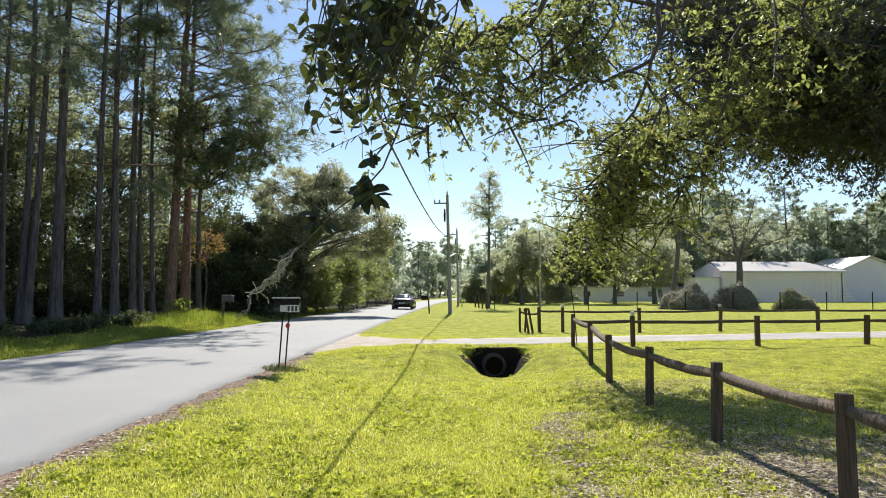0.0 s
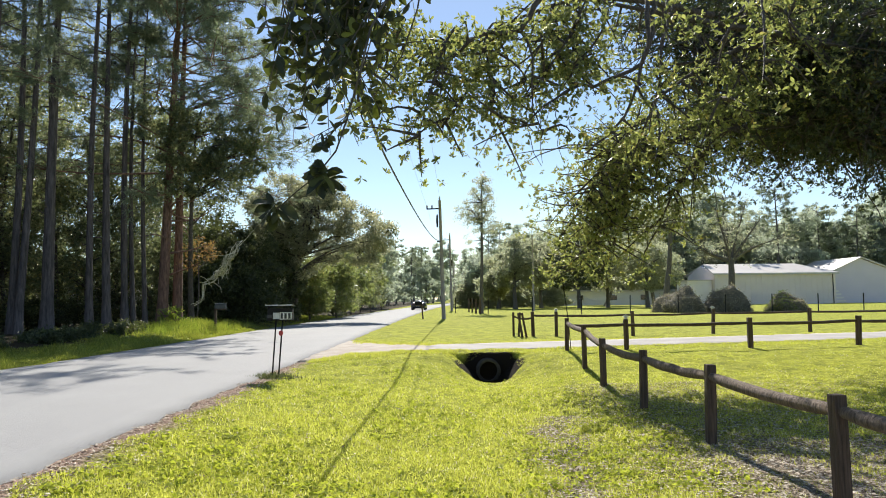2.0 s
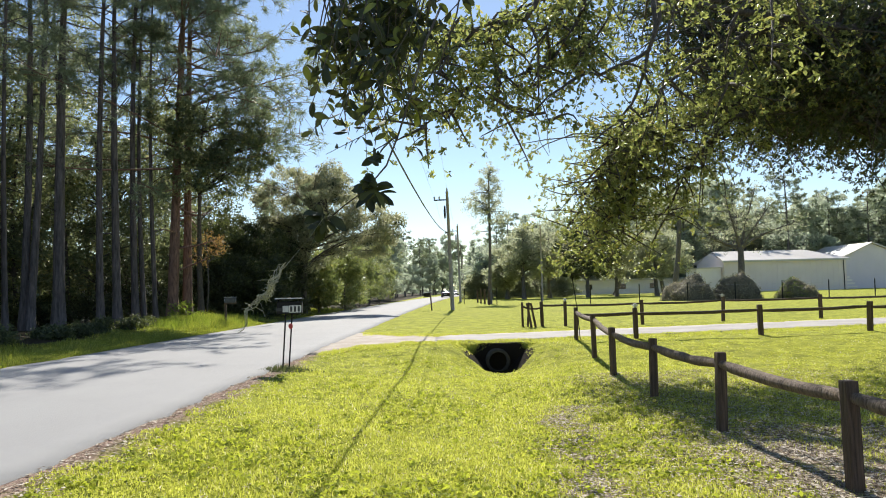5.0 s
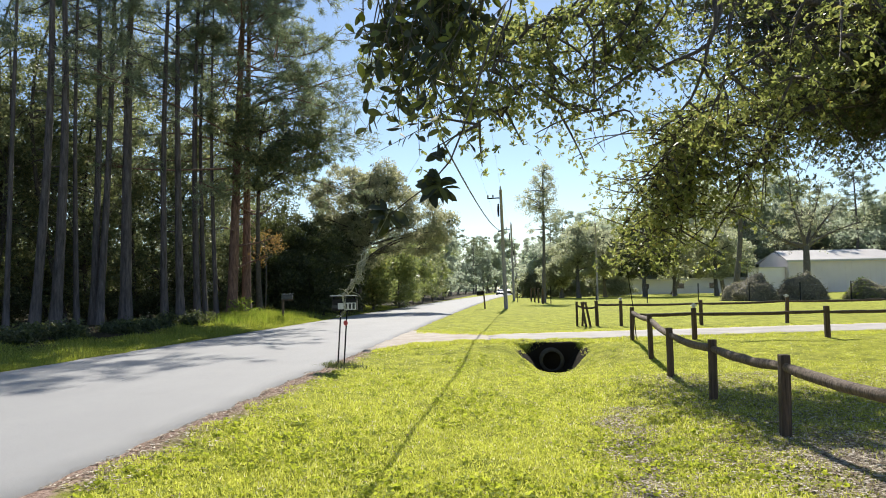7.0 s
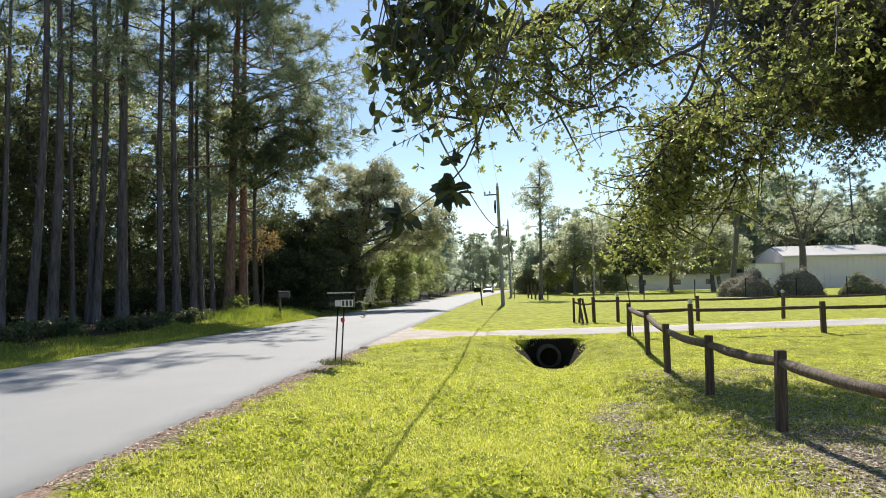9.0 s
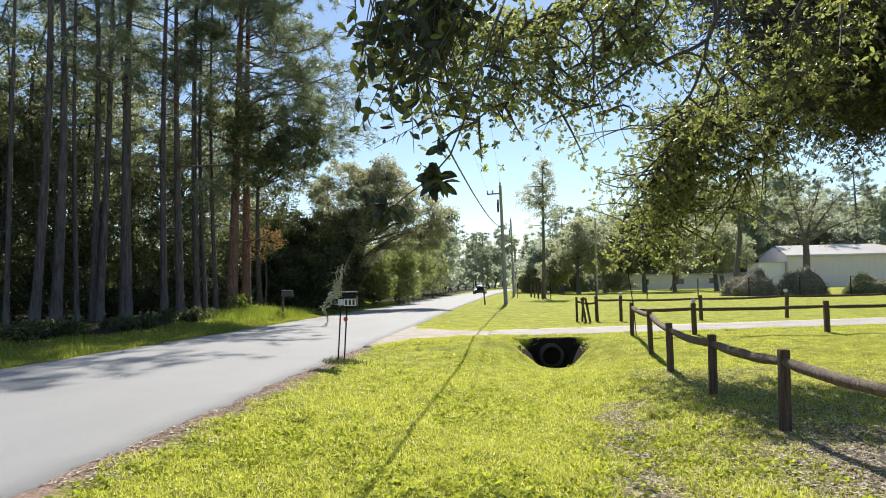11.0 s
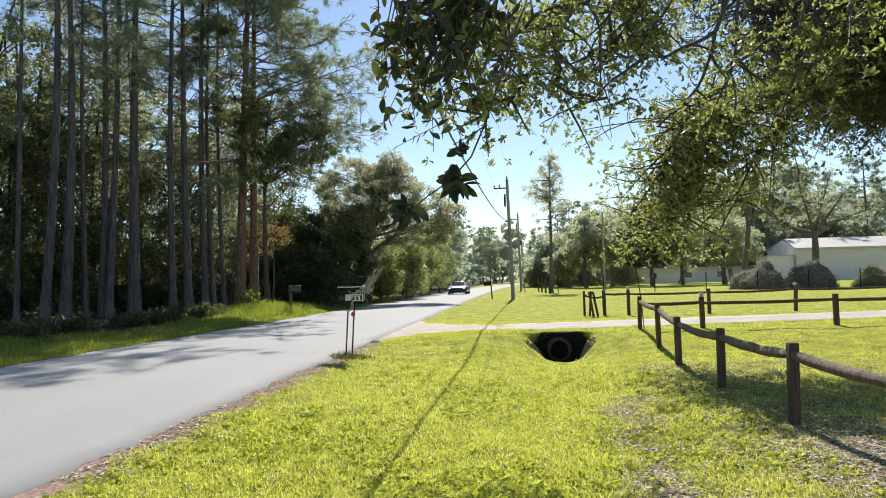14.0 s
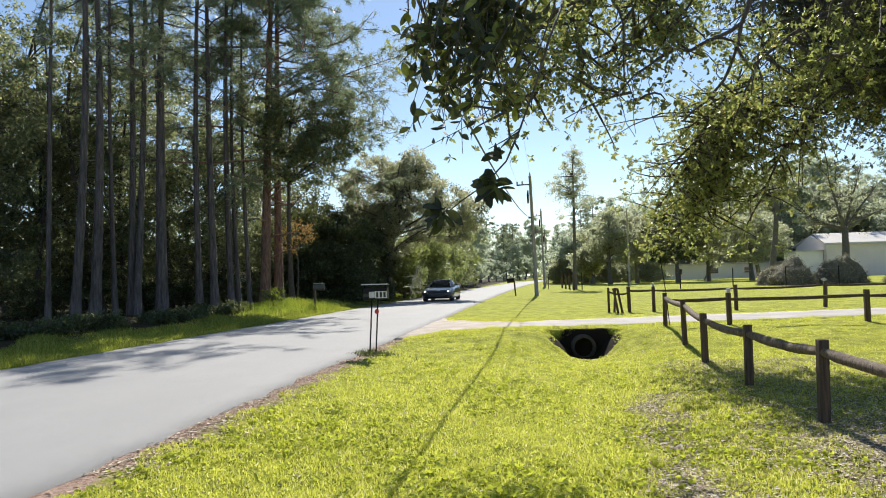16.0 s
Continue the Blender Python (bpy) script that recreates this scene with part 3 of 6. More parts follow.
    v, f = leaf_arrays(c, 0.042, rng, 0.6, 0.5, flat=1.0)
    tagged(mesh_part("lawn_weeds", raw_mesh("lawn_weeds", v, f), LAWN_WEED), "low broad-leaved weeds in the lawn", "weeds", kind="stuff")
    # ragged edge of the lawn beyond the drive and round the pit
    n = 9000
    x = rng.uniform(0.2, 16, n)
    y = 17.9 + 0.235 * np.maximum(x - 1.5, 0) - np.abs(rng.normal(0, 0.25, n))
    hole = (np.abs(x - PIT[0]) < 0.8) & (y < 17.74)
    x, y = x[~hole], y[~hole]
    v, f = blades(x, y, land(x, y), rng.uniform(0.03, 0.08, len(x)), rng.uniform(0.012, 0.022, len(x)), rng, 0.92)
    tagged(mesh_part("bank_grass", raw_mesh("bank_grass", v, f), GRASS), "longer grass on the bank of the driveway", "grass", kind="stuff")


def apron_grass():
    """Tufts that creep over both edges of the sandy apron and the driveway's near edge."""
    rng = np.random.default_rng(13)
    n = 15000
    x = rng.uniform(-3.2, 0.4, n)
    far = rng.uniform(0, 1, n) < 0.4
    flare = ((x + 0.2) / 3.0) ** 2
    patch = 0.14 * np.sin(x * 5.1) + 0.1 * np.sin(x * 11.3 + 1)
    y = np.where(far, 21.05 + 3.6 * flare + patch + rng.normal(0, 0.3, n), 18.05 - 1.9 * flare + patch + rng.normal(0, 0.22, n))
    m = 16000
    x2 = -0.2 + 16 * rng.uniform(0, 1, m) ** 1.4
    wave = 0.1 * np.sin(x2 * 4.3) + 0.08 * np.sin(x2 * 9.1 + 2)
    y2 = np.where(rng.uniform(0, 1, m) < 0.45, 20.98 + 0.26 * np.maximum(x2 - 0.5, 0) + wave + np.abs(rng.normal(0, 0.16, m)) - 0.08, 18.2 + 0.235 * np.maximum(x2 - 1.5, 0) + wave - np.abs(rng.normal(0, 0.16, m)) + 0.1)
    x, y = np.concatenate([x, x2]), np.concatenate([y, y2])
    keep = (x > near_edge(y) + 0.3) & ~((np.abs(x - PIT[0]) < 0.85) & (y < 17.95))
    x, y = x[keep], y[keep]
    v, f = blades(x, y, land(x, y) + 0.015, rng.uniform(0.03, 0.08, len(x)), rng.uniform(0.012, 0.024, len(x)), rng, 0.95)
    tagged(mesh_part("edge_grass", raw_mesh("edge_grass", v, f), GRASS), "ragged grass creeping over the sandy apron", "grass", kind="stuff")


def build_litter():
    """Fallen leaves under the oak by the fence."""
    rng = np.random.default_rng(12)
    n = 42000
    x = 3.0 + np.abs(rng.normal(0, 2.4, n)) - 0.5 + rng.normal(0, 0.45, n)
    y = 3.5 + 9.5 * rng.uniform(0, 1, n) ** 1.5
    # a thin scatter over the whole lawn and along the road's edge
    along = 4.6 + 5.5 * rng.uniform(0, 1, 9000) ** 1.5
    trail = 1.2 + 0.1 * (along - 5.6) + 0.1 * np.sin(along * 4)
    x = np.concatenate([x, rng.uniform(-3.6, 3.2, 2600), trail + rng.normal(0, 0.2, 9000), 1.5 + 3.4 * rng.uniform(0, 1, 15000) ** 0.6, near_edge(8.0) + np.abs(rng.normal(0, 0.3, 5000))])
    y = np.concatenate([y, 4.5 + 12 * rng.uniform(0, 1, 2600) ** 1.3, along, 4.4 + 3.4 * rng.uniform(0, 1, 15000) ** 1.3, rng.uniform(5, 17, 5000)])
    c = np.stack([x, y, land(x, y) + 0.012], 1)
    v, f = leaf_arrays(c, 0.042, rng, 0.42, 0.6, flat=1.4)
    v[:, 2] = np.maximum(v[:, 2] * 0.3 + land(v[:, 0], v[:, 1]) * 0.7 + 0.012, land(v[:, 0], v[:, 1]) + 0.006)
    tagged(mesh_part("fallen_leaves", raw_mesh("fallen_leaves", v, f), LITTER), "dry pale fallen oak leaves by the fence", "leaves", kind="stuff")


LITTER = leaf_material("dry leaf", [(0.0, (0.06, 0.04, 0.025)), (0.45, (0.22, 0.16, 0.1)), (0.75, (0.46, 0.39, 0.3)), (1.0, (0.68, 0.62, 0.52))], (0.4, 0.3, 0.2), 0.1, 0.95)

build_ground()
build_road()


# ---- trees ----
def broadleaf(name, label, base, height, blobs, hearts, per, radius, leaf, leaf_mat, bark, seed, trunk=0.2, limbs=24, lean=(0, 0), stems=1, inner=0.45, extra=None, group="", stray=0.07):
    """A leafy tree: tapered stems, curved limbs and a crown of clumps of leaves, all in the tree's own space."""
    rng = np.random.default_rng(seed)
    ob = thing(name, label, "tree", pose(*base), group)
    pts = shell_points(blobs, hearts, rng, inner)
    tubes = Tubes()
    ends = []
    for s in range(stems):
        off = np.array([0, 0, 0]) if stems == 1 else np.append(rng.normal(0, trunk * 1.8, 2), 0)
        top = np.array([lean[0], lean[1], height]) + (0 if stems == 1 else np.append(rng.normal(0, 0.9, 2), 0))
        way = bend(off - [0, 0, 0.15], top, rng, 0.0, 8, stray)
        tubes.add(way, np.linspace(trunk, trunk * 0.35, 8) * np.array([1.35, 1.08, 1, 1, 1, 1, 1, 1]), 8, 0.05, rng)
        ends.append(way)
    for h in pts[rng.permutation(len(pts))[:limbs]]:
        way = ends[rng.integers(len(ends))]
        start = way[np.clip(int(np.argmin(np.abs(way[:, 2] - (h[2] - 0.35 * np.linalg.norm(h[:2] - way[3, :2]))))), 2, 7)]
        thick = trunk * rng.uniform(0.18, 0.42)
        tubes.add(bend(start, h, rng, 0.08), np.linspace(thick, thick * 0.25, 5), 6)
    mesh_part("trunk", tubes.mesh("trunk"), bark, ob, smooth=True)
    leaf_part("crown", clump_cloud(pts, per, radius, rng), leaf, leaf_mat, ob, rng)
    if extra:
        mat, count, size = extra
        sub = pts[rng.permutation(len(pts))[:count]]
        leaf_part("foliage", clump_cloud(sub, per // 2, radius * 0.9, rng), size, mat, ob, rng)
    return ob


def needle_arrays(tips, dirs, rng, per=14, length=0.28, width=0.012, sag=0.15):
    n = len(tips)
    d = unit(dirs[:, None] * 0.9 + rng.normal(0, 0.75, (n, per, 3)) - [0, 0, sag])
    root = np.broadcast_to(tips[:, None], d.shape) - dirs[:, None] * rng.uniform(0, 0.25, (n, per, 1))
    tip = root + d * length * rng.uniform(0.7, 1.25, (n, per, 1))
    side = unit(np.cross(d, rng.normal(size=d.shape))) * width / 2
    v = np.stack([root - side, root + side, tip], 2).reshape(-1, 3)
    return v, np.arange(len(v)).reshape(-1, 3)


def pine(label, base, height, first, reach, radius, bark, seed, limbs=40, tufts=16, needle=(14, 0.3, 0.014), lean=(0, 0), toward=None, dead=0, taper=0.65, group="pines at the roadside"):
    """A tall pine: bare trunk, then whorls of crooked limbs with needles in tufts."""
    rng = np.random.default_rng(seed)
    ob = thing("pine_tree", label, "tree", pose(*base), group)
    tubes = Tubes()
    way = bend((0, 0, -0.2), (lean[0], lean[1], height), rng, 0, 14, 0.012)
    shape = np.linspace(radius, radius * 0.25, 14)
    shape[0] *= 1.35
    tubes.add(way, shape, 12, 0.02, rng)
    tips, dirs = [], []
    for k in range(limbs + dead):
        bare = k >= limbs
        f = rng.uniform(0, 1) ** 0.8
        z = first + (height - first) * f * 0.98 if not bare else rng.uniform(first * 0.35, first * 1.1)
        a = rng.uniform(0, 2 * np.pi)
        if toward is not None and rng.uniform() < 0.5:
            a = toward + rng.normal(0, 0.6)
        long = reach * (1 - taper * f) * rng.uniform(0.55, 1.1) * (0.35 if bare else 1)
        i = np.interp(z, way[:, 2], np.arange(14))
        start = np.array([np.interp(i, np.arange(14), way[:, c]) for c in range(3)])
        end = start + np.array([np.cos(a) * long, np.sin(a) * long, long * rng.uniform(-0.25, 0.3)])
        limb = bend(start, end, rng, rng.uniform(-0.05, 0.14), 6, 0.1)
        thick = radius * rng.uniform(0.10, 0.24)
        tubes.add(limb, np.linspace(thick, thick * 0.25, 6), 5)
        if bare:
            continue
        for _ in range(max(tufts // 5, 2)):
            t = rng.uniform(0.35, 1.0) ** 0.8 * 5
            q = np.array([np.interp(t, np.arange(6), limb[:, c]) for c in range(3)])
            off = unit(unit(end - start) * 0.6 + rng.normal(0, 0.7, 3) * [1, 1, 0.6]) * long * rng.uniform(0.1, 0.3)
            sub = bend(q, q + off, rng, 0.12, 4, 0.12)
            tubes.add(sub, np.linspace(thick * 0.35, thick * 0.12, 4), 4)
            for _ in range(5):
                tips.append(sub[rng.integers(2, 4)] + rng.normal(0, 0.13, 3))
                dirs.append(unit(off + rng.normal(0, 0.3, 3) + [0, 0, 0.1]))
    mesh_part("trunk", tubes.mesh("trunk"), bark, ob, smooth=True)
    v, f = needle_arrays(np.array(tips), np.array(dirs), rng, needle[0], needle[1], needle[2])
    mesh_part("crown", raw_mesh("crown", v, f), NEEDLE, ob)
    return ob


def on_land(x, y, sink=0.0):
    return (x, y, float(land(x, y)) - sink)


def left_woods():
    # x, y, trunk radius, lean
    stand = [(-19.8, 26.5, 0.11), (-19.1, 27.2, 0.20), (-18.6, 27.8, 0.23), (-18.2, 28.7, 0.12), (-17.9, 29.4, 0.17), (-17.5, 29.2, 0.17), (-17.1, 30.4, 0.11),
             (-16.9, 30.3, 0.26), (-15.9, 32.0, 0.17), (-15.3, 32.4, 0.20), (-14.9, 33.4, 0.17), (-14.7, 33.9, 0.13), (-14.3, 34.3, 0.12)]
    for k, (x, y, r) in enumerate(stand):
        rng = np.random.default_rng(100 + k)
        pine("tall slender pine with dark furrowed bark in the woods" if r > 0.15 else "thin young pine with bare lower trunk in the woods", on_land(x, y), 19 + rng.uniform(-2, 4), 9.8 + rng.uniform(-1.5, 2.5), 3.6 if r > 0.15 else 2.2, r, PINE_BARK, 200 + k,
             21, 20, (15, 0.34, 0.022), (rng.normal(0, 0.3), rng.normal(0, 0.3)), None, 9)
    # Its unseen top limbs are kept wide to throw shadow across the road
    pine("large reddish pine leaning over the roadside", on_land(-13.75, 34.9), 21, 7.2, 7.6, 0.28, RED_BARK, 301, 70, 60, (16, 0.36, 0.026), (0.75, 0.2), -0.2, 10, 0.1)
    pine("reddish pine twin trunk at the edge of the woods", on_land(-13.2, 35.5), 20, 10.0, 5.4, 0.25, RED_BARK, 302, 40, 45, (16, 0.36, 0.026), (0.15, 0.3), 0.0, 6)
    # understory behind and between the pines
    rng = np.random.default_rng(9)
    spots = [(-27, 33), (-24.5, 35), (-22.5, 33.5), (-21.5, 38), (-19.5, 36), (-18.0, 40), (-16.5, 37.5), (-25, 42), (-30, 40), (-16.8, 42.5), (-22, 45), (-18, 47), (-28, 29), (-31, 34), (-23.5, 30.5), (-20.5, 31.5), (-26, 37.5), (-34, 40)]
    for k, (x, y) in enumerate(spots):
        h = rng.uniform(10, 19)
        blobs = [(rng.normal(0, 0.8), rng.normal(0, 0.8), h * f, 2.4 * w, 2.4 * w, h * 0.16) for f, w in ((0.28, 0.9), (0.5, 1.0), (0.72, 0.95), (0.92, 0.7))]
        broadleaf("woodland_tree", "slender leafy hardwood among the pines", on_land(x, y), h, blobs, 118, 76, 0.62, 0.17, WOOD_LEAF, OAK_BARK, 400 + k, 0.11, 26, (rng.normal(0, 0.8), rng.normal(0, 0.5)), group="hardwoods in the woods")
    # dense dark trees at the near end of the woods
    for k, (x, y, h) in enumerate([(-25.0, 27.0, 15), (-28.5, 30.0, 16), (-24.2, 31.5, 14), (-31.5, 34.0, 16), (-22.8, 26.2, 12.5), (-20.6, 33.6, 10.5), (-22.4, 36.0, 12.0), (-18.2, 36.0, 9.5)]):
        blobs = [(rng.normal(0, 0.6), rng.normal(0, 0.6), h * f, 2.6 * w, 2.6 * w, h * 0.17) for f, w in ((0.2, 0.9), (0.42, 1.0), (0.64, 1.0), (0.85, 0.9))]
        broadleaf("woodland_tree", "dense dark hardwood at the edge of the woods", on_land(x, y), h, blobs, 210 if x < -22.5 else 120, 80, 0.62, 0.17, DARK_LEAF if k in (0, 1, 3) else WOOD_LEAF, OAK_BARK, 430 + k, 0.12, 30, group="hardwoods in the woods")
    # dark undergrowth close behind the trunks
    for k in range(13):
        x, y = -26.0 + 0.95 * k + rng.normal(0, 0.3), 33.5 + 0.45 * k + rng.normal(0, 0.6)
        h = rng.uniform(3.5, 6.5)
        blobs = [(0, 0, h * 0.22, 1.5, 1.4, h * 0.22), (0.2, 0, h * 0.6, 1.4, 1.3, h * 0.28)]
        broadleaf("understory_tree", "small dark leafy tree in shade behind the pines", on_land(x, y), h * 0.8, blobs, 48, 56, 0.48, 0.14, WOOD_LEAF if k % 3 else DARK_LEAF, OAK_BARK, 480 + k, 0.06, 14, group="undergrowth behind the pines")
    # dark evergreen mass right of the big pine
    for k, (x, y, h, w) in enumerate([(-13.6, 42.0, 5.6, 2.3), (-11.6, 43.0, 5.6, 2.2), (-14.6, 45.0, 8.0, 2.6), (-11.4, 41.3, 3.4, 1.4), (-10.6, 46.0, 5.0, 1.9), (-13.2, 40.6, 3.6, 1.4)]):
        blobs = [(0, 0, h * 0.2, w * 0.9, w * 0.9, h * 0.2), (0.2, 0, h * 0.5, w, w, h * 0.24), (-0.2, 0, h * 0.8, w * 0.8, w * 0.8, h * 0.2)]
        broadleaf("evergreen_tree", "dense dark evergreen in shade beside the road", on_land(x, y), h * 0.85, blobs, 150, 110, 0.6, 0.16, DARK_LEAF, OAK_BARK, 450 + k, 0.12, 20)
    broadleaf("oak_tree", "dark oak crown filling in beside the big pine", on_land(-12.7, 36.2), 9.5, [(0.9, -2.4, 9.0, 1.9, 1.3, 1.7), (2.7, -2.2, 8.3, 1.7, 1.4, 1.3), (-0.6, -2.3, 10.2, 1.5, 1.2, 1.3), (2.0, -2.2, 7.0, 1.5, 1.2, 0.9), (3.3, -1.8, 9.6, 1.2, 1.2, 1.0), (0.3, -2.2, 7.2, 1.2, 1.0, 0.9)], 330, 85, 0.42, 0.13, WOOD_LEAF, OAK_BARK, 465, 0.16, 44, (0.6, -1.6))
    rusty = broadleaf("sapling", "sapling with rusty and yellow leaves at the woods' edge", on_land(-12.3, 35.6), 4.6, [(0.2, 0, 3.6, 0.9, 0.8, 1.1)], 26, 36, 0.35, 0.10, RUST_LEAF, OAK_BARK, 470, 0.05, 10)
    tagged(rusty, category="tree")
    # shrubs along the foot of the woods
    for k in range(22):
        f = k / 21
        x, y = -23.0 + 8.2 * f + rng.normal(0, 0.4), 29.0 + 9.0 * f + rng.normal(0, 0.8)
        h = rng.uniform(0.9, 2.1)
        blobs = [(0, 0, h * 0.5, h * 0.9, h * 0.9, h * 0.5)]
        ob = broadleaf("shrub", "low dark shrub at the foot of the pines", on_land(x, y), h * 0.7, blobs, 26, 50, 0.32, 0.11, DARK_LEAF if k % 3 else WOOD_LEAF, OAK_BARK, 500 + k, 0.03, 8, group="shrubs along the woods")
        tagged(ob, category="shrub")
    for k in range(28):
        f = k / 27
        x, y = -12.2 - 1.7 * rng.uniform() - 0.2 * f, 10.5 + 20 * f + rng.normal(0, 0.4)
        h = rng.uniform(0.2, 0.45)
        ob = broadleaf("shrub", "low dark shrub at the edge of the woods", on_land(x, y), h * 0.7, [(0, 0, h * 0.5, h, h, h * 0.5)], 26, 50, 0.3, 0.1, DARK_LEAF, OAK_BARK, 540 + k, 0.03, 8, group="shrubs along the woods")
        tagged(ob, category="shrub")
    # thicket deep in the woods
    for k in range(15):
        f = k / 14
        x, y = -48 + 34 * f + rng.normal(0, 1), 40 + 17 * f + rng.normal(0, 2)
        h = rng.uniform(5, 8)
        blobs = [(0, 0, h * 0.25, 2.6, 2.2, h * 0.25), (0, 0, h * 0.65, 2.3, 2.0, h * 0.3)]
        broadleaf("thicket_tree", "dense small tree deep in the shade of the woods", on_land(x, y), h * 0.7, blobs, 110, 60, 0.7, 0.24, WOOD_LEAF, OAK_BARK, 570 + k, 0.1, 16, group="thicket in the woods")
    # vine-covered stump mound lit by the sun at the big pine's foot
    ob = broadleaf("shrub", "sunlit vine tangle at the foot of the big pine", on_land(-12.7, 34.0), 0.9, [(0, 0, 0.45, 0.9, 0.7, 0.5)], 26, 60, 0.25, 0.09, WEED, OAK_BARK, 530, 0.03, 8)
    tagged(ob, category="shrub")


def roadside_oak():
    blobs = [(2.0, 0, 7.2, 2.7, 2.6, 2.2), (-0.6, 0.3, 7.6, 2.3, 2.4, 2.3), (5.2, -0.4, 5.9, 2.1, 2.0, 1.6), (0.5, -0.5, 5.2, 2.4, 2.0, 1.2), (2.4, 0.5, 9.0, 1.5, 1.6, 1.1), (-1.8, 0.4, 5.2, 1.6, 1.8, 1.8), (4.6, -0.6, 4.5, 2.0, 1.6, 1.0), (0.0, -0.6, 3.6, 2.6, 1.6, 1.2)]
    broadleaf("oak_tree", "bushy grey-green oak arching over the road edge", on_land(-10.0, 47.0), 6.8, blobs, 740, 105, 0.52, 0.145, BUSH_LEAF, OAK_BARK, 600, 0.2, 60, (2.2, 0), 4, 0.5, (OAK_LEAF, 90, 0.14))
    # yellow-green growth hanging under it
    for k, (x, y, h, w) in enumerate([(-9.0, 49.5, 4.6, 1.5), (-7.9, 55.0, 5.0, 1.7), (-8.9, 60.0, 6.0, 2.0), (-8.4, 68.0, 6.5, 2.2), (-10.5, 54.0, 5.0, 2.0), (-8.6, 78.0, 7.0, 2.5), (-8.5, 90, 8.0, 2.8)]):
        blobs = [(0, 0, h * 0.35, w, w, h * 0.3), (0.2, 0.2, h * 0.72, w * 0.85, w * 0.85, h * 0.25)]
        broadleaf("young_tree", "yellow-green young tree backlit beside the road", on_land(x, y), h * 0.8, blobs, 110, 80, 0.55, 0.18, YOUNG_LEAF if k % 3 < 2 else WOOD_LEAF, OAK_BARK, 620 + k, 0.08, 20, group="young trees along the road")


def near_oak():
    """The big live oak whose limbs hang over the fence; its trunk stands to the right, out of view."""
    rng = np.random.default_rng(31)
    base = on_land(12.0, 12.5)
    ob = thing("live_oak", "spreading live oak with dark green sunlit leaves over the fence", "tree", pose(*base))
    o = np.array(base)
    tubes = Tubes()
    trunk = bend((0, 0, -0.2), (-0.3, 0.3, 3.6), rng, 0, 7)
    tubes.add(trunk, [0.75, 0.58, 0.52, 0.5, 0.5, 0.48, 0.42], 14, 0.04, rng)
    crown, lit, near = [], [], []

    def limb(a, b, thick, lift, steps=9):
        way = bend(np.array(a) - o, np.array(b) - o, rng, lift, steps)
        tubes.add(way, np.linspace(thick, thick * 0.22, steps), 8, 0.03, rng)
        return way

    def sprays(way, count, spread, drop, from_t=0.25):
        """Twigs off a limb, each ending in clumps."""
        hearts = []
        for _ in range(count):
            t = rng.uniform(from_t, 1.0) * (len(way) - 1)
            q = np.array([np.interp(t, np.arange(len(way)), way[:, c]) for c in range(3)])
            end = q + rng.normal(0, 1, 3) * [spread, spread, spread * 0.72] + [0, 0, -drop * rng.uniform(0, 1)]
            twig = bend(q, end, rng, 0.05, 5)
            tubes.add(twig, np.linspace(0.022, 0.006, 5), 5)
            hearts += [twig[-1], twig[3] * 0.6 + twig[4] * 0.4, twig[2]]
        return np.array(hearts)

    # great limbs from the trunk's fork to the left and forward
    fork = (11.7, 12.8, 3.7)
    # The highest ones are unseen, added to throw shade on crown and lawn
    runs = [((6.5, 12.6, 6.0), 0.24, 0.10), ((8.0, 16.5, 7.0), 0.22, 0.1), ((6.4, 14.4, 5.7), 0.17, 0.06), ((9.5, 14.5, 7.6), 0.2, 0.05), ((14.5, 17, 7), 0.2, 0.1), ((10.2, 18.0, 9.6), 0.18, 0.05), ((6.2, 15.6, 8.0), 0.16, 0.08), ((7.8, 18.5, 10.0), 0.18, 0.08), ((6.2, 17.2, 9.0), 0.16, 0.1), ((7.5, 19.5, 7.2), 0.16, 0.06), ((9.5, 20.5, 7.6), 0.16, 0.08), ((11.2, 21.5, 8.2), 0.16, 0.1), ((12.6, 22.5, 8.6), 0.16, 0.1), ((5.2, 18.2, 8.9), 0.15, 0.1), ((5.6, 13.6, 6.7), 0.12, 0.08), ((5.4, 15.4, 7.4), 0.12, 0.1), ((7.0, 16.6, 8.4), 0.15, 0.1), ((9.5, 18.5, 7.3), 0.16, 0.08)]
    for b, thick, lift in runs:
        way = limb(fork, b, thick, lift)
        crown.append(sprays(way, 270 if b[0] > 7 else 135, 0.95, 0.4, 0.42))
    # limbs reaching over the lawn, thinner towards the road
    for a, b, thick, lift in [((7.4, 12.0, 6.0), (2.2, 10.5, 6.3), 0.10, 0.05), ((7.5, 13.8, 5.2), (3.4, 13.2, 4.4), 0.08, 0.05), ((6.9, 12.0, 6.0), (3.6, 11.2, 4.8), 0.08, 0.08), ((8.2, 15.8, 6.1), (4.3, 15.5, 5.0), 0.09, 0.04), ((5.0, 12.0, 6.6), (0.6, 10.8, 5.6), 0.06, 0.08)]:
        way = limb(a, b, thick, lift)
        lit.append(sprays(way, 50 if b[0] > 3 else 15, 0.7, 0.8, 0.15))
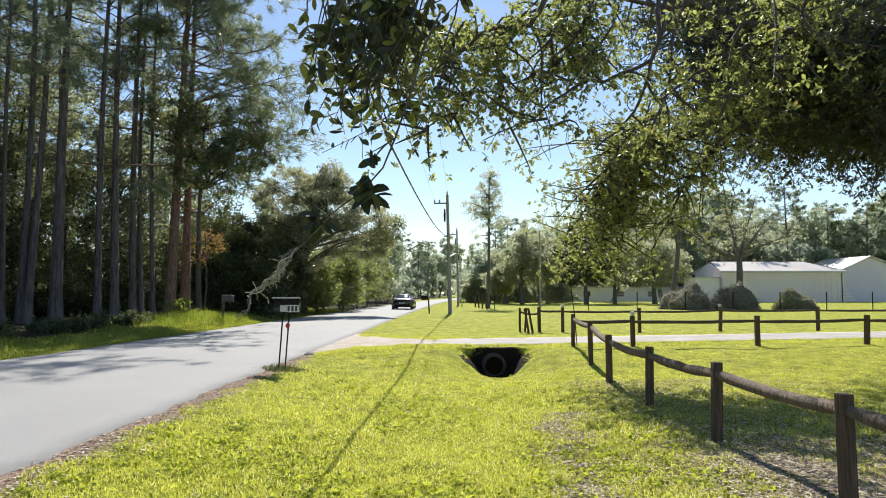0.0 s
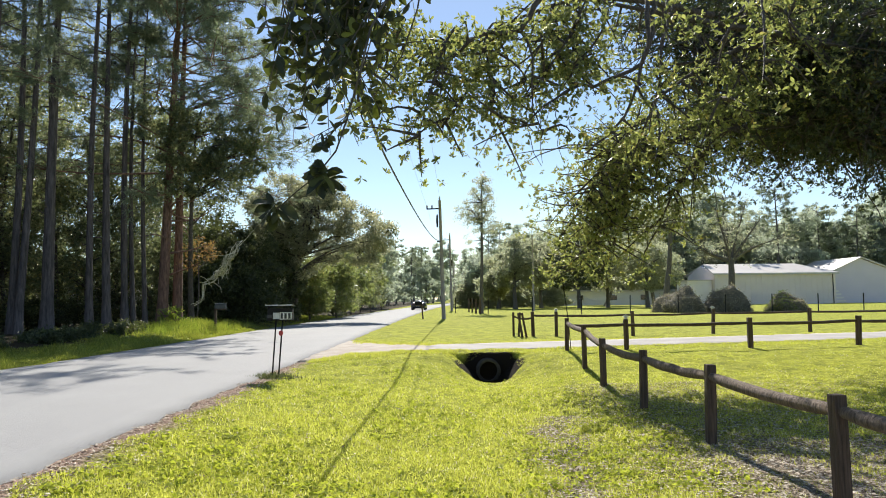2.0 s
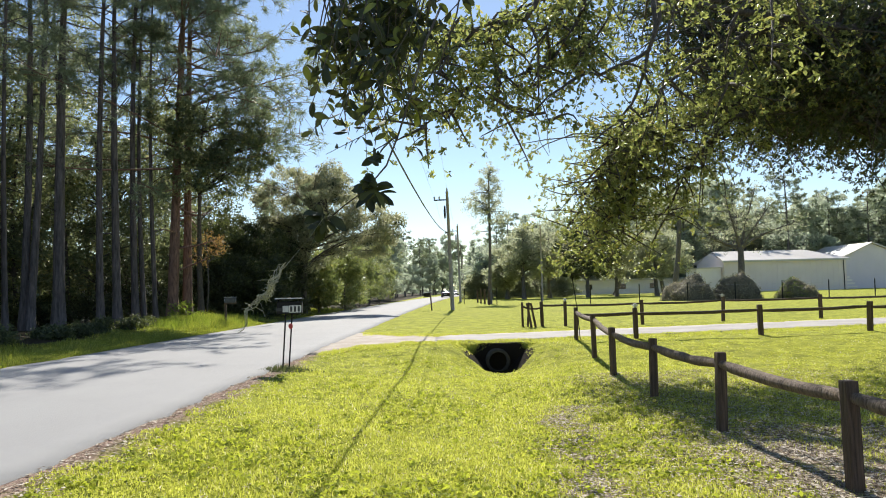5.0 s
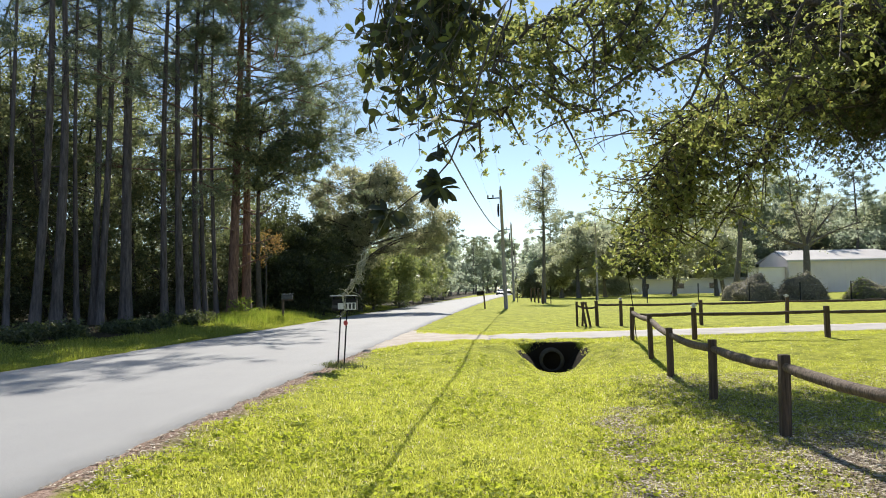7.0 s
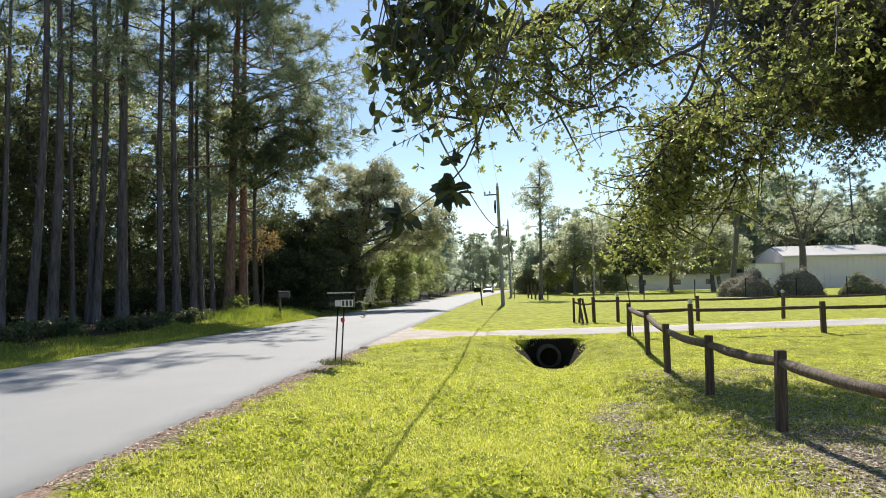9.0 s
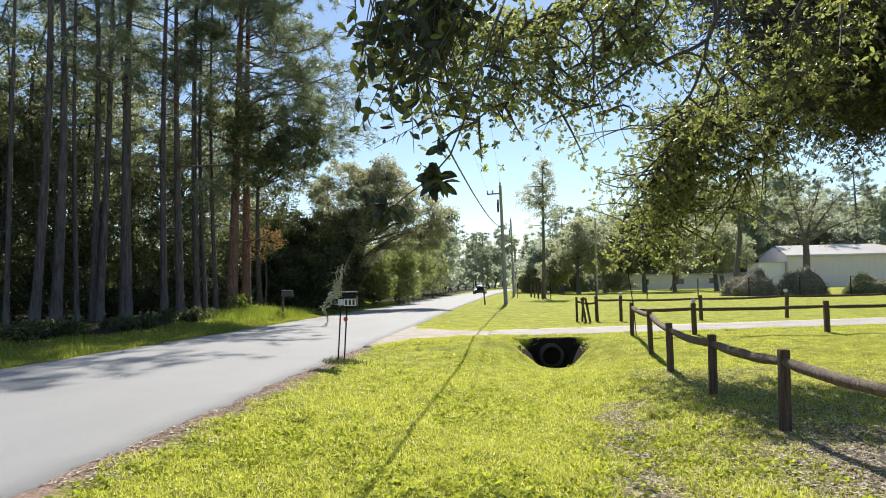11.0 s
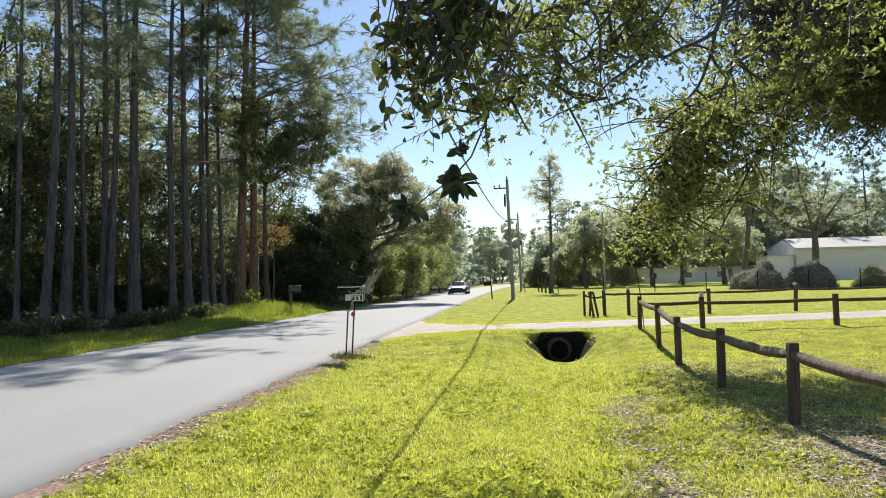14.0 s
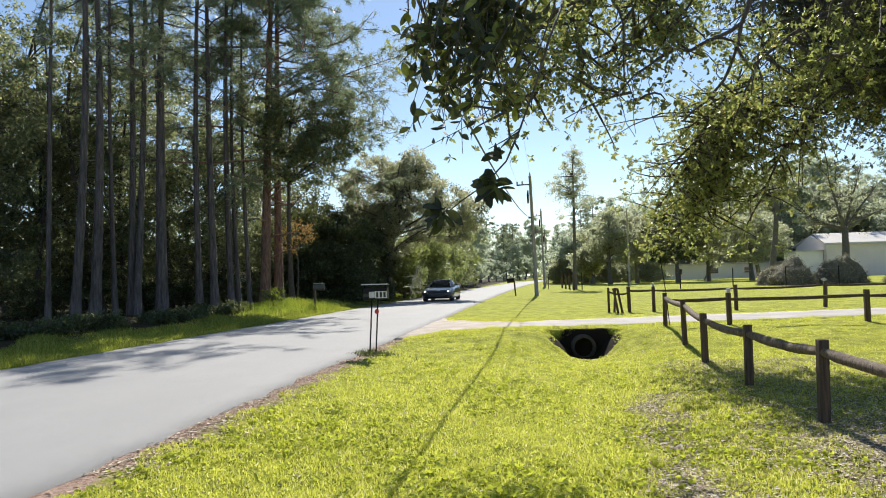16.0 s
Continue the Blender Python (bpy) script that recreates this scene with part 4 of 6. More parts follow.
    # drooping skirt on the road side
    for a, b in [((4.6, 13.4, 4.9), (3.5, 13.6, 2.4)), ((4.9, 14.4, 5.1), (3.2, 14.6, 3.0)), ((4.2, 12.8, 5.0), (2.9, 13.2, 3.5)), ((5.6, 13.6, 4.6), (4.5, 13.8, 3.0)), ((4.4, 14.2, 4.6), (3.0, 14.2, 2.5)), ((3.7, 13.6, 4.5), (2.4, 13.6, 2.7)), ((4.0, 13.8, 4.2), (2.75, 13.8, 2.1))]:
        way = limb(a, b, 0.03, 0.12, 6)
        lit.append(sprays(way, 40, 0.52, 0.4, 0.1))
    # hanging sprays at the top middle, over the lawn
    for a, b in [((2.0, 10.5, 6.2), (0.6, 9.3, 3.55)), ((1.4, 10.7, 6.0), (0.1, 9.4, 3.95)), ((2.3, 10.5, 6.2), (1.3, 9.6, 4.4)), ((0.6, 10.8, 5.7), (-0.7, 9.6, 4.9)), ((0.3, 9.5, 5.4), (-0.2, 8.2, 3.55)), ((1.0, 9.8, 5.6), (0.9, 8.6, 3.7)), ((-0.4, 9.4, 5.5), (-1.0, 8.6, 4.3)), ((1.9, 10.2, 5.9), (1.9, 9.2, 4.7))]:
        way = limb(a, b, 0.022, 0.08, 6)
        lit.append(sprays(way, 22, 0.32, 0.3, 0.2))
    # outer sprays on the near face; right ones take the shade-coloured leaf, others the sunlit
    for a, b in [((6.2, 11.8, 6.0), (5.0, 9.4, 5.4)), ((7.2, 11.6, 6.3), (6.4, 9.4, 5.6)), ((5.4, 12.0, 5.6), (4.3, 10.2, 4.6)), ((8.0, 11.0, 6.4), (7.2, 9.6, 4.9))]:
        way = limb(a, b, 0.03, 0.1, 6)
        (crown if b[0] > 5.5 else lit).append(sprays(way, 16, 0.4, 0.3, 0.3))
    # sunlit sprays hanging nearer than the crown, over the fence
    for a, b in [((4.6, 9.4, 6.0), (3.3, 7.8, 4.5)), ((4.4, 9.0, 5.8), (3.6, 7.4, 3.95)), ((3.6, 9.2, 6.0), (2.8, 8.0, 4.6))]:
        way = limb(a, b, 0.022, 0.08, 6)
        near.append(sprays(way, 4, 0.22, 0.25, 0.35))
    # low limb that carries the nearest spray
    way = limb((2.6, 10.6, 6.25), (-0.75, 2.5, 3.05), 0.05, 0.05)
    # crooked limbs that show against the sky
    for pts, thick in [([(1.7, 9.4, 6.2), (1.33, 9.0, 5.4), (1.1, 9.0, 5.1), (0.56, 9.0, 5.1), (0.12, 9.0, 4.75), (-0.2, 8.9, 4.4)], 0.045), ([(3.1, 9.6, 6.0), (2.84, 9.0, 5.0), (2.75, 9.0, 4.5), (2.47, 9.0, 3.9), (2.0, 9.0, 3.5)], 0.035),
                       ([(3.2, 9.6, 5.9), (2.9, 9.2, 4.8), (2.3, 9.0, 4.5), (1.66, 9.0, 4.3), (1.2, 9.0, 3.9)], 0.035), ([(3.6, 10.2, 6.2), (3.3, 9.8, 5.3), (3.2, 9.6, 4.6), (3.0, 9.6, 3.9)], 0.03), ([(1.2, 9.1, 5.2), (1.3, 9.0, 4.8), (1.28, 9.0, 4.2), (1.45, 9.0, 3.7)], 0.02)]:
        q = np.array(pts) - o
        k = np.linspace(0, len(q) - 1, 3 * len(q))
        way = np.stack([np.interp(k, np.arange(len(q)), q[:, c]) for c in range(3)], 1) + rng.normal(0, 0.02, (len(k), 3))
        tubes.add(way, np.linspace(thick, thick * 0.3, len(k)), 7, 0.05, rng)
        lit.append(sprays(way, 4, 0.3, 0.3, 0.4))
    # bare hanging twigs
    for a in [(1.2, 10.2, 4.9), (1.6, 10.0, 4.7), (0.2, 10.0, 5.0), (2.2, 10.4, 5.2), (2.6, 10.6, 4.9)]:
        b = np.array(a) + [rng.normal(0, 0.25), rng.normal(0, 0.2), -rng.uniform(0.9, 1.6)]
        tubes.add(bend(np.array(a) - o, b - o, rng, 0.0, 9, 0.12) + rng.normal(0, 0.025, (9, 3)), np.linspace(0.01, 0.004, 9), 4)
    mesh_part("trunk", tubes.mesh("trunk"), OAK_BARK, ob, smooth=True)
    c, s = np.concatenate(crown), np.concatenate(lit)
    rosette_part("crown", c, 4, 7, 0.085, 0.17, OAK_LEAF, ob, rng, "dark green crown leaves, shade put into their colour")
    rosette_part("foliage", s, 4, 7, 0.075, 0.13, OAK_LIT, ob, rng, "yellow-green leaves, sunlight put into their colour")
    rosette_part("foliage", np.concatenate(near), 2, 7, 0.085, 0.09, OAK_LIT, ob, rng, "large yellow-green leaves on the nearest sprays")


def long_leaves(hearts, dirs, size, rng, width=0.38):
    """Broad curved leaves, six faces each, that fan out from twig ends."""
    v, f, k = [], [], 0
    for h, d in zip(hearts, dirs):
        d = unit(np.asarray(d))
        side = unit(np.cross(d, rng.normal(size=3)))
        up = np.cross(side, d)
        s = size * rng.uniform(0.75, 1.2)
        w = s * width * rng.uniform(0.8, 1.15) / 2
        for t, a in ((0.0, 0.12), (0.3, 0.8), (0.6, 1.0), (0.85, 0.65), (1.0, 0.06)):
            mid = h + d * s * t - np.array([0, 0, 0.14 * s * t * t]) + up * 0.02 * s
            v += [mid - side * w * a + up * w * a * 0.35, mid, mid + side * w * a + up * w * a * 0.35]
        for r in range(4):
            for c in range(2):
                f.append((k + r * 3 + c, k + r * 3 + c + 1, k + r * 3 + c + 4, k + r * 3 + c + 3))
        k += 15
    return raw_mesh("leaves", np.array(v), np.array(f))


def hanging_spray():
    """The nearest spray of the oak, swaying in the wind."""
    rng = np.random.default_rng(41)
    ob = thing("oak_spray", "leafy oak spray swaying close overhead", "branch")
    for _ in range(72):
        hearts, dirs = [], []
        a = np.array([rng.uniform(-0.2, 0.6), rng.uniform(-0.2, 0.5), 0.62])
        b = np.array([np.clip(rng.normal(0.03, 0.17), -0.26, 0.42), rng.normal(0.1, 0.22), rng.uniform(-0.3, 0.4)])
        way = bend(a, b, rng, 0.03, 6)
        stem = mesh_part("twig", Tubes().add(way, np.linspace(0.0045, 0.0015, 6), 5).mesh("twig"), OAK_BARK, ob, smooth=True)
        for _ in range(rng.integers(9, 15)):
            t = rng.uniform(2.2, 5)
            q = np.array([np.interp(t, np.arange(6), way[:, c]) for c in range(3)])
            hearts.append(q)
            dirs.append(0.35 * unit(way[5] - way[3]) + rng.normal(0, 0.95, 3) * [1, 1, 0.8])
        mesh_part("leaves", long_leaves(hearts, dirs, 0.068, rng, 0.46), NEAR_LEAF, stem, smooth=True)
    return ob


def hanging_twig():
    rng = np.random.default_rng(43)
    ob = thing("oak_twig", "thin drooping oak twig with a few broad leaves", "branch")
    tubes, hearts, dirs = Tubes(), [], []
    main = np.array([[0.26, 0.45, 0.80], [0.24, 0.22, 0.66], [0.20, 0.05, 0.50], [0.16, 0.02, 0.34], [0.11, 0, 0.18], [0.07, 0, 0.08], [0.0, 0, 0.0], [-0.07, 0, -0.05], [-0.13, 0, -0.10]])
    tubes.add(main, np.linspace(0.005, 0.0018, 9), 5)
    tubes.add([[0.11, 0, 0.18], [0.06, 0.01, 0.15], [0.01, 0.0, 0.12]], [0.003, 0.002, 0.0015], 5)
    for centre, count, spread in ((np.array([0.03, 0, 0.0]), 28, 0.9), (np.array([0.03, 0, 0.10]), 8, 0.7), (np.array([-0.14, 0.02, -0.10]), 18, 0.9)):
        for _ in range(count):
            hearts.append(centre + rng.normal(0, 0.014, 3))
            dirs.append(rng.normal(0, spread, 3) * [1, 0.8, 0.75] + [-0.2, 0, -0.12])
    mesh_part("twig", tubes.mesh("twig"), OAK_BARK, ob, smooth=True)
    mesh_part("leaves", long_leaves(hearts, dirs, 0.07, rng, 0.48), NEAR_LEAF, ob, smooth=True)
    return ob


def moss_strand():
    """A wisp of spanish moss that hangs below its thread and swings."""
    rng = np.random.default_rng(44)
    ob = thing("moss_strand", "pale grey wisp of spanish moss swinging on a thread", "moss")
    tubes = Tubes()
    zz = np.linspace(0, -0.27, 15)
    cx, cy = 0.011 * np.sin(zz * 42) + 0.006 * np.sin(zz * 95), 0.011 * np.cos(zz * 37)
    for k in range(26):
        top = -0.27 * rng.uniform(0, 0.7) ** 1.2
        z = np.linspace(top, max(top - rng.uniform(0.06, 0.16), -0.275), 8)
        thin = np.interp(-z, [0, 0.05, 0.17, 0.275], [0.5, 1.5, 1.2, 0.5])
        ph = rng.uniform(0, 6.3, 2)
        x = np.interp(-z, -zz, cx) + 0.0085 * thin * np.sin(z * rng.uniform(40, 90) + ph[0])
        y = np.interp(-z, -zz, cy) + 0.0085 * thin * np.cos(z * rng.uniform(40, 90) + ph[1])
        tubes.add(np.stack([x, y, z], 1), np.linspace(0.0013, 0.0008, 8), 4)
        for i in rng.integers(1, 8, 2):
            d = rng.normal(0, 1, 3) * [0.014, 0.014, 0.01]
            q = np.array([x[i], y[i], z[i]])
            tubes.add([q, q + d * 0.6 + rng.normal(0, 0.002, 3), q + d + [0, 0, -0.007]], [0.0011, 0.0009, 0.0006], 4)
    mesh_part("moss", tubes.mesh("moss"), MOSS, ob)
    t2 = Tubes()
    t2.add([[0, 0, -0.02], [0.006, 0, 0.1], [0.004, 0.0, 0.2], [0.02, 0.0, 0.35]], [0.0008, 0.0004, 0.0004, 0.0004], 4)
    mesh_part("thread", t2.mesh("thread"), MOSS, ob)
    return ob


def forked_tree(label, spot, fork, limbs, trunk, seed):
    """A tree that shows its limbs: a trunk up to the fork, bare crooked limbs, twigs with few leaves and hanging moss."""
    rng = np.random.default_rng(seed)
    ob = thing("bare_tree", label, "tree", pose(*on_land(*spot)), "half-bare trees by the heaps")
    tubes, hearts, wisps = Tubes(), [], []
    top = np.array([fork[0], 0, fork[1]])
    tubes.add(bend((0, 0, -0.2), top, rng, 0, 7, 0.02), np.linspace(trunk * 1.25, trunk * 0.75, 7), 9, 0.04, rng)
    for dx, z in limbs:
        end = np.array([dx, rng.normal(0, 1.4), z])
        way = bend(top - [0, 0, 0.35 * rng.uniform()], end, rng, -0.06, 8, 0.05)
        tubes.add(way, np.linspace(trunk * 0.5, trunk * 0.1, 8), 7, 0.05, rng)
        for _ in range(16):
            k = rng.uniform(2.0, 7)
            q = np.array([np.interp(k, np.arange(8), way[:, c]) for c in range(3)])
            tip = q + rng.normal(0, 1, 3) * [0.8, 0.8, 0.55] + [0, 0, 0.35]
            tubes.add(bend(q, tip, rng, 0.05, 5, 0.12), np.linspace(trunk * 0.12, trunk * 0.03, 5), 5)
            hearts.append(tip)
            if rng.uniform() < 0.4:
                wisps.append(q)
    mesh_part("trunk", tubes.mesh("trunk"), GREY_BARK, ob, smooth=True)
    leaf_part("crown", clump_cloud(hearts, 30, 0.55, rng), 0.15, GREY_LEAF, ob, rng)
    w = np.repeat(np.array(wisps), 26, 0)
    w = w + rng.normal(0, 1, w.shape) * [0.1, 0.1, 0.0] - np.abs(rng.normal(0, 0.5, (len(w), 1))) * [0, 0, 1]
    tagged(leaf_part("moss", w, 0.2, MOSS_FAR, ob, rng, "hanging grey moss", aspect=0.2), kind="stuff")
    return ob


MOSS_FAR = leaf_material("hanging grey moss", [(0.0, (0.12, 0.125, 0.10)), (1.0, (0.3, 0.3, 0.24))], (0.4, 0.4, 0.3), 0.3, 0.8)


def right_trees():
    broadleaf("field_tree", "slender airy tree standing alone in the field", on_land(4.3, 67), 12.6, [(0.2, 0, 11.4, 1.5, 1.4, 1.5), (-0.5, 0, 9.7, 1.9, 1.7, 1.3), (0.9, 0, 8.5, 1.6, 1.5, 0.9), (0.3, 0, 12.8, 0.9, 0.9, 0.8), (-0.8, 0, 7.2, 1.0, 1.0, 0.6)], 170, 44, 0.48, 0.15, GREY_LEAF, GREY_BARK, 700, 0.19, 46, (0.2, 0), 1, 0.3, stray=0.012)
    # moss-hung oaks beyond the field
    rng = np.random.default_rng(71)
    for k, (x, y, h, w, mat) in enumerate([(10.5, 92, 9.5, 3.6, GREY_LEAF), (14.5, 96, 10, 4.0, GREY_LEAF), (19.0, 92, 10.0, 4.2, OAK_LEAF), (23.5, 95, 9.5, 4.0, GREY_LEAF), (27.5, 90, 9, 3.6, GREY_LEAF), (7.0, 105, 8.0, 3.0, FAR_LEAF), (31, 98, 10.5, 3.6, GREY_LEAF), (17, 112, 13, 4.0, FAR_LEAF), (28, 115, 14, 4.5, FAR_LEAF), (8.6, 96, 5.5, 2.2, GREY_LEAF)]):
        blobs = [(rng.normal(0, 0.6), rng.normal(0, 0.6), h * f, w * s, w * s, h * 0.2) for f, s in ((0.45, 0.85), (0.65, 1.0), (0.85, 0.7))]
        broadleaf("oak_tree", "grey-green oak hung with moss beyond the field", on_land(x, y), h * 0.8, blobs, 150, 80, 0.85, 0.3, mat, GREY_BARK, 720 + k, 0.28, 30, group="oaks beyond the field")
    forked_tree("half-bare grey tree forking into wide limbs behind the heaps", (28.4, 67.0), (0.3, 5.0), [(-4.1, 9.0), (1.9, 10.6), (4.6, 7.0), (-1.6, 9.8), (0.6, 8.6), (3.0, 8.8), (-2.6, 6.6)], 0.33, 741)
    forked_tree("tall half-bare tree with sparse grey leaves", (23.6, 72.0), (1.0, 8.6), [(1.7, 13.2), (3.2, 12.0), (-1.8, 11.0), (-1.2, 12.6), (2.6, 9.6), (-2.4, 8.4), (0.2, 11.5)], 0.26, 742)
    # tall treeline behind the sheds
    protos = []
    for k, (h, w) in enumerate([(17, 5.2), (20, 5.6), (15, 5.6)]):
        r2 = np.random.default_rng(760 + k)
        blobs = [(r2.normal(0, 0.8), r2.normal(0, 0.8), h * f, w * s, w * s, h * 0.17) for f, s in ((0.3, 0.8), (0.52, 1.0), (0.74, 0.85), (0.9, 0.55))]
        spot = [(62, 150), (72, 158), (82, 150)][k]
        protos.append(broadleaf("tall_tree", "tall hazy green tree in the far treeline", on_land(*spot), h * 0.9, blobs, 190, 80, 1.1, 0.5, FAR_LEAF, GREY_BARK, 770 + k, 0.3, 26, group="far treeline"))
    more = [(52, 152), (57, 160), (67, 162), (78, 162), (88, 160), (94, 152), (102, 158), (110, 160), (46, 150), (41, 140), (36, 150), (30, 145), (25, 152), (19, 148), (14, 142), (9.5, 150), (6.5, 135), (-9.5, 105), (-10.5, 118), (-10, 132), (-10.5, 146), (-11, 160), (-10, 176), (-15, 100), (-15.5, 125), (-7, 215), (-3, 230), (2, 222), (-12, 210), (8, 200), (13, 190), (7, 170), (-16, 150), (-16, 185), (-9, 190), (5, 250), (118, 165), (128, 160)] + [(44 + 5.5 * k, 138 + (k * 37) % 23) for k in range(17)]
    r3 = np.random.default_rng(790)
    for k, (x, y) in enumerate(more):
        if far_edge(y) - 3 < x < near_edge(y) + 3:
            x = far_edge(y) - 5 if k % 2 else near_edge(y) + 6
        ob = copy_thing(protos[r3.integers(3)], pose(*on_land(x, y), 0, 0, r3.uniform(0, 360)))
        s = r3.uniform(0.75, 1.1)
        if y < 215 and -20 < x < 15:
            s *= 0.62
        elif x > 40:
            s *= 1.25
        ob.scale = (s, s, s * r3.uniform(0.9, 1.1))


def field_thicket():
    """Low bushes that close the gap under the oaks beyond the field."""
    rng = np.random.default_rng(820)
    blobs = [(0, 0, 1.5, 2.6, 2.2, 1.6), (0.6, 0, 3.2, 2.0, 1.8, 1.4), (-1.2, 0.3, 2.4, 1.6, 1.5, 1.3)]
    first = broadleaf("bush", "grey-green bush under the oaks beyond the field", on_land(5.5, 112), 3.0, blobs, 120, 70, 0.7, 0.28, GREY_LEAF, GREY_BARK, 821, 0.1, 14, group="bushes beyond the field")
    tagged(first, category="bush")
    for k in range(22):
        x = 4.0 + 1.95 * k + rng.normal(0, 0.5)
        y = (108 if x < 18 else 134) + rng.normal(0, 3)
        ob = copy_thing(first, pose(*on_land(x, y), 0, 0, rng.uniform(0, 360)))
        k2 = rng.uniform(0.7, 1.35)
        ob.scale = (k2, k2, k2 * rng.uniform(0.8, 1.2))


def far_pines():
    """Airy pine tops that stand over the far treeline."""
    first = pine("tall airy pine standing over the far treeline", on_land(56, 134), 21, 10, 4.2, 0.28, GREY_BARK, 810, 46, 25, (8, 0.55, 0.06), (0.3, 0), None, 6, 0.35, "far pines")
    rng = np.random.default_rng(811)
    for x, y in [(61, 140), (66, 133), (73, 138), (79, 142), (50, 138), (46, 132), (86, 140), (-7, 196), (-10.5, 182), (-4.5, 206), (26, 128), (21, 134), (9, 118), (12, 128)]:
        ob = copy_thing(first, pose(*on_land(x, y), 0, 0, rng.uniform(0, 360)))
        k = rng.uniform(0.8, 1.08) * (0.75 if x < 30 else 1.0)
        ob.scale = (k, k, k)


def far_woods():
    """The woods all round at the edge of sight."""
    rng = np.random.default_rng(95)
    n = 26000
    a = rng.uniform(-1.5, 1.5, n)
    d = 330 + 60 * rng.uniform(0, 1, n)
    tall = 9 + 3.5 * np.sin(a * 23) + 2.5 * np.sin(a * 61 + 1) + 2 * np.sin(a * 140)
    c = np.stack([d * np.sin(a), d * np.cos(a), tall * rng.uniform(0, 1, n) ** 0.7 + 0.3], 1)
    v, f = leaf_arrays(c, 3.2, rng, 0.7, 0.6)
    v[:, 2] = np.maximum(v[:, 2], 0.1)
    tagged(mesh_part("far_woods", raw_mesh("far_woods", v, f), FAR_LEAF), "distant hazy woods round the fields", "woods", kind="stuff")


# ---- made things ----
def post_part(parent, x, y, h, w, rng, lean=(0, 0), name="post", cap=False):
    z = float(land(x, y))
    bm = boxed(-w / 2, -w / 2, -0.25, w / 2, w / 2, h, w * 0.14)
    bmesh.ops.transform(bm, matrix=pose(x, y, z, lean[0], lean[1], rng.uniform(-6, 6)), verts=bm.verts)
    ob = part(name, bm, FENCE_WOOD, parent)
    if cap:
        bm = bmesh.new()
        m = pose(x, y, z + h, lean[0], lean[1], 0)
        box(bm, -w * 0.3, -w * 0.3, 0.002, w * 0.3, w * 0.3, 0.05, 0, m)
        box(bm, -w * 0.62, -w * 0.62, 0.05, w * 0.62, w * 0.62, 0.075, 0.01, m)
        box(bm, -w * 0.35, -w * 0.35, 0.075, w * 0.35, w * 0.35, 0.11, 0.012, m)
        part("cap_light", bm, PALE_METAL, ob, "pale lamp cap on the post")
    return ob


def rail_part(parent, a, b, r, rng, sag=0.03, wood=None):
    t = np.linspace(0, 1, 9)[:, None]
    way = np.array(a) * (1 - t) + np.array(b) * t - np.sin(t * np.pi) * [0, 0, sag] + np.concatenate([np.zeros((1, 3)), rng.normal(0, 0.003, (7, 3)), np.zeros((1, 3))])
    radii = r * (1 + rng.normal(0, 0.025, 9))
    radii[0], radii[-1] = r * 0.75, r * 0.75
    return mesh_part("rail", Tubes().add(way, radii, 10, 0.02, rng).mesh("rail"), wood or FENCE_WOOD, parent, smooth=True)


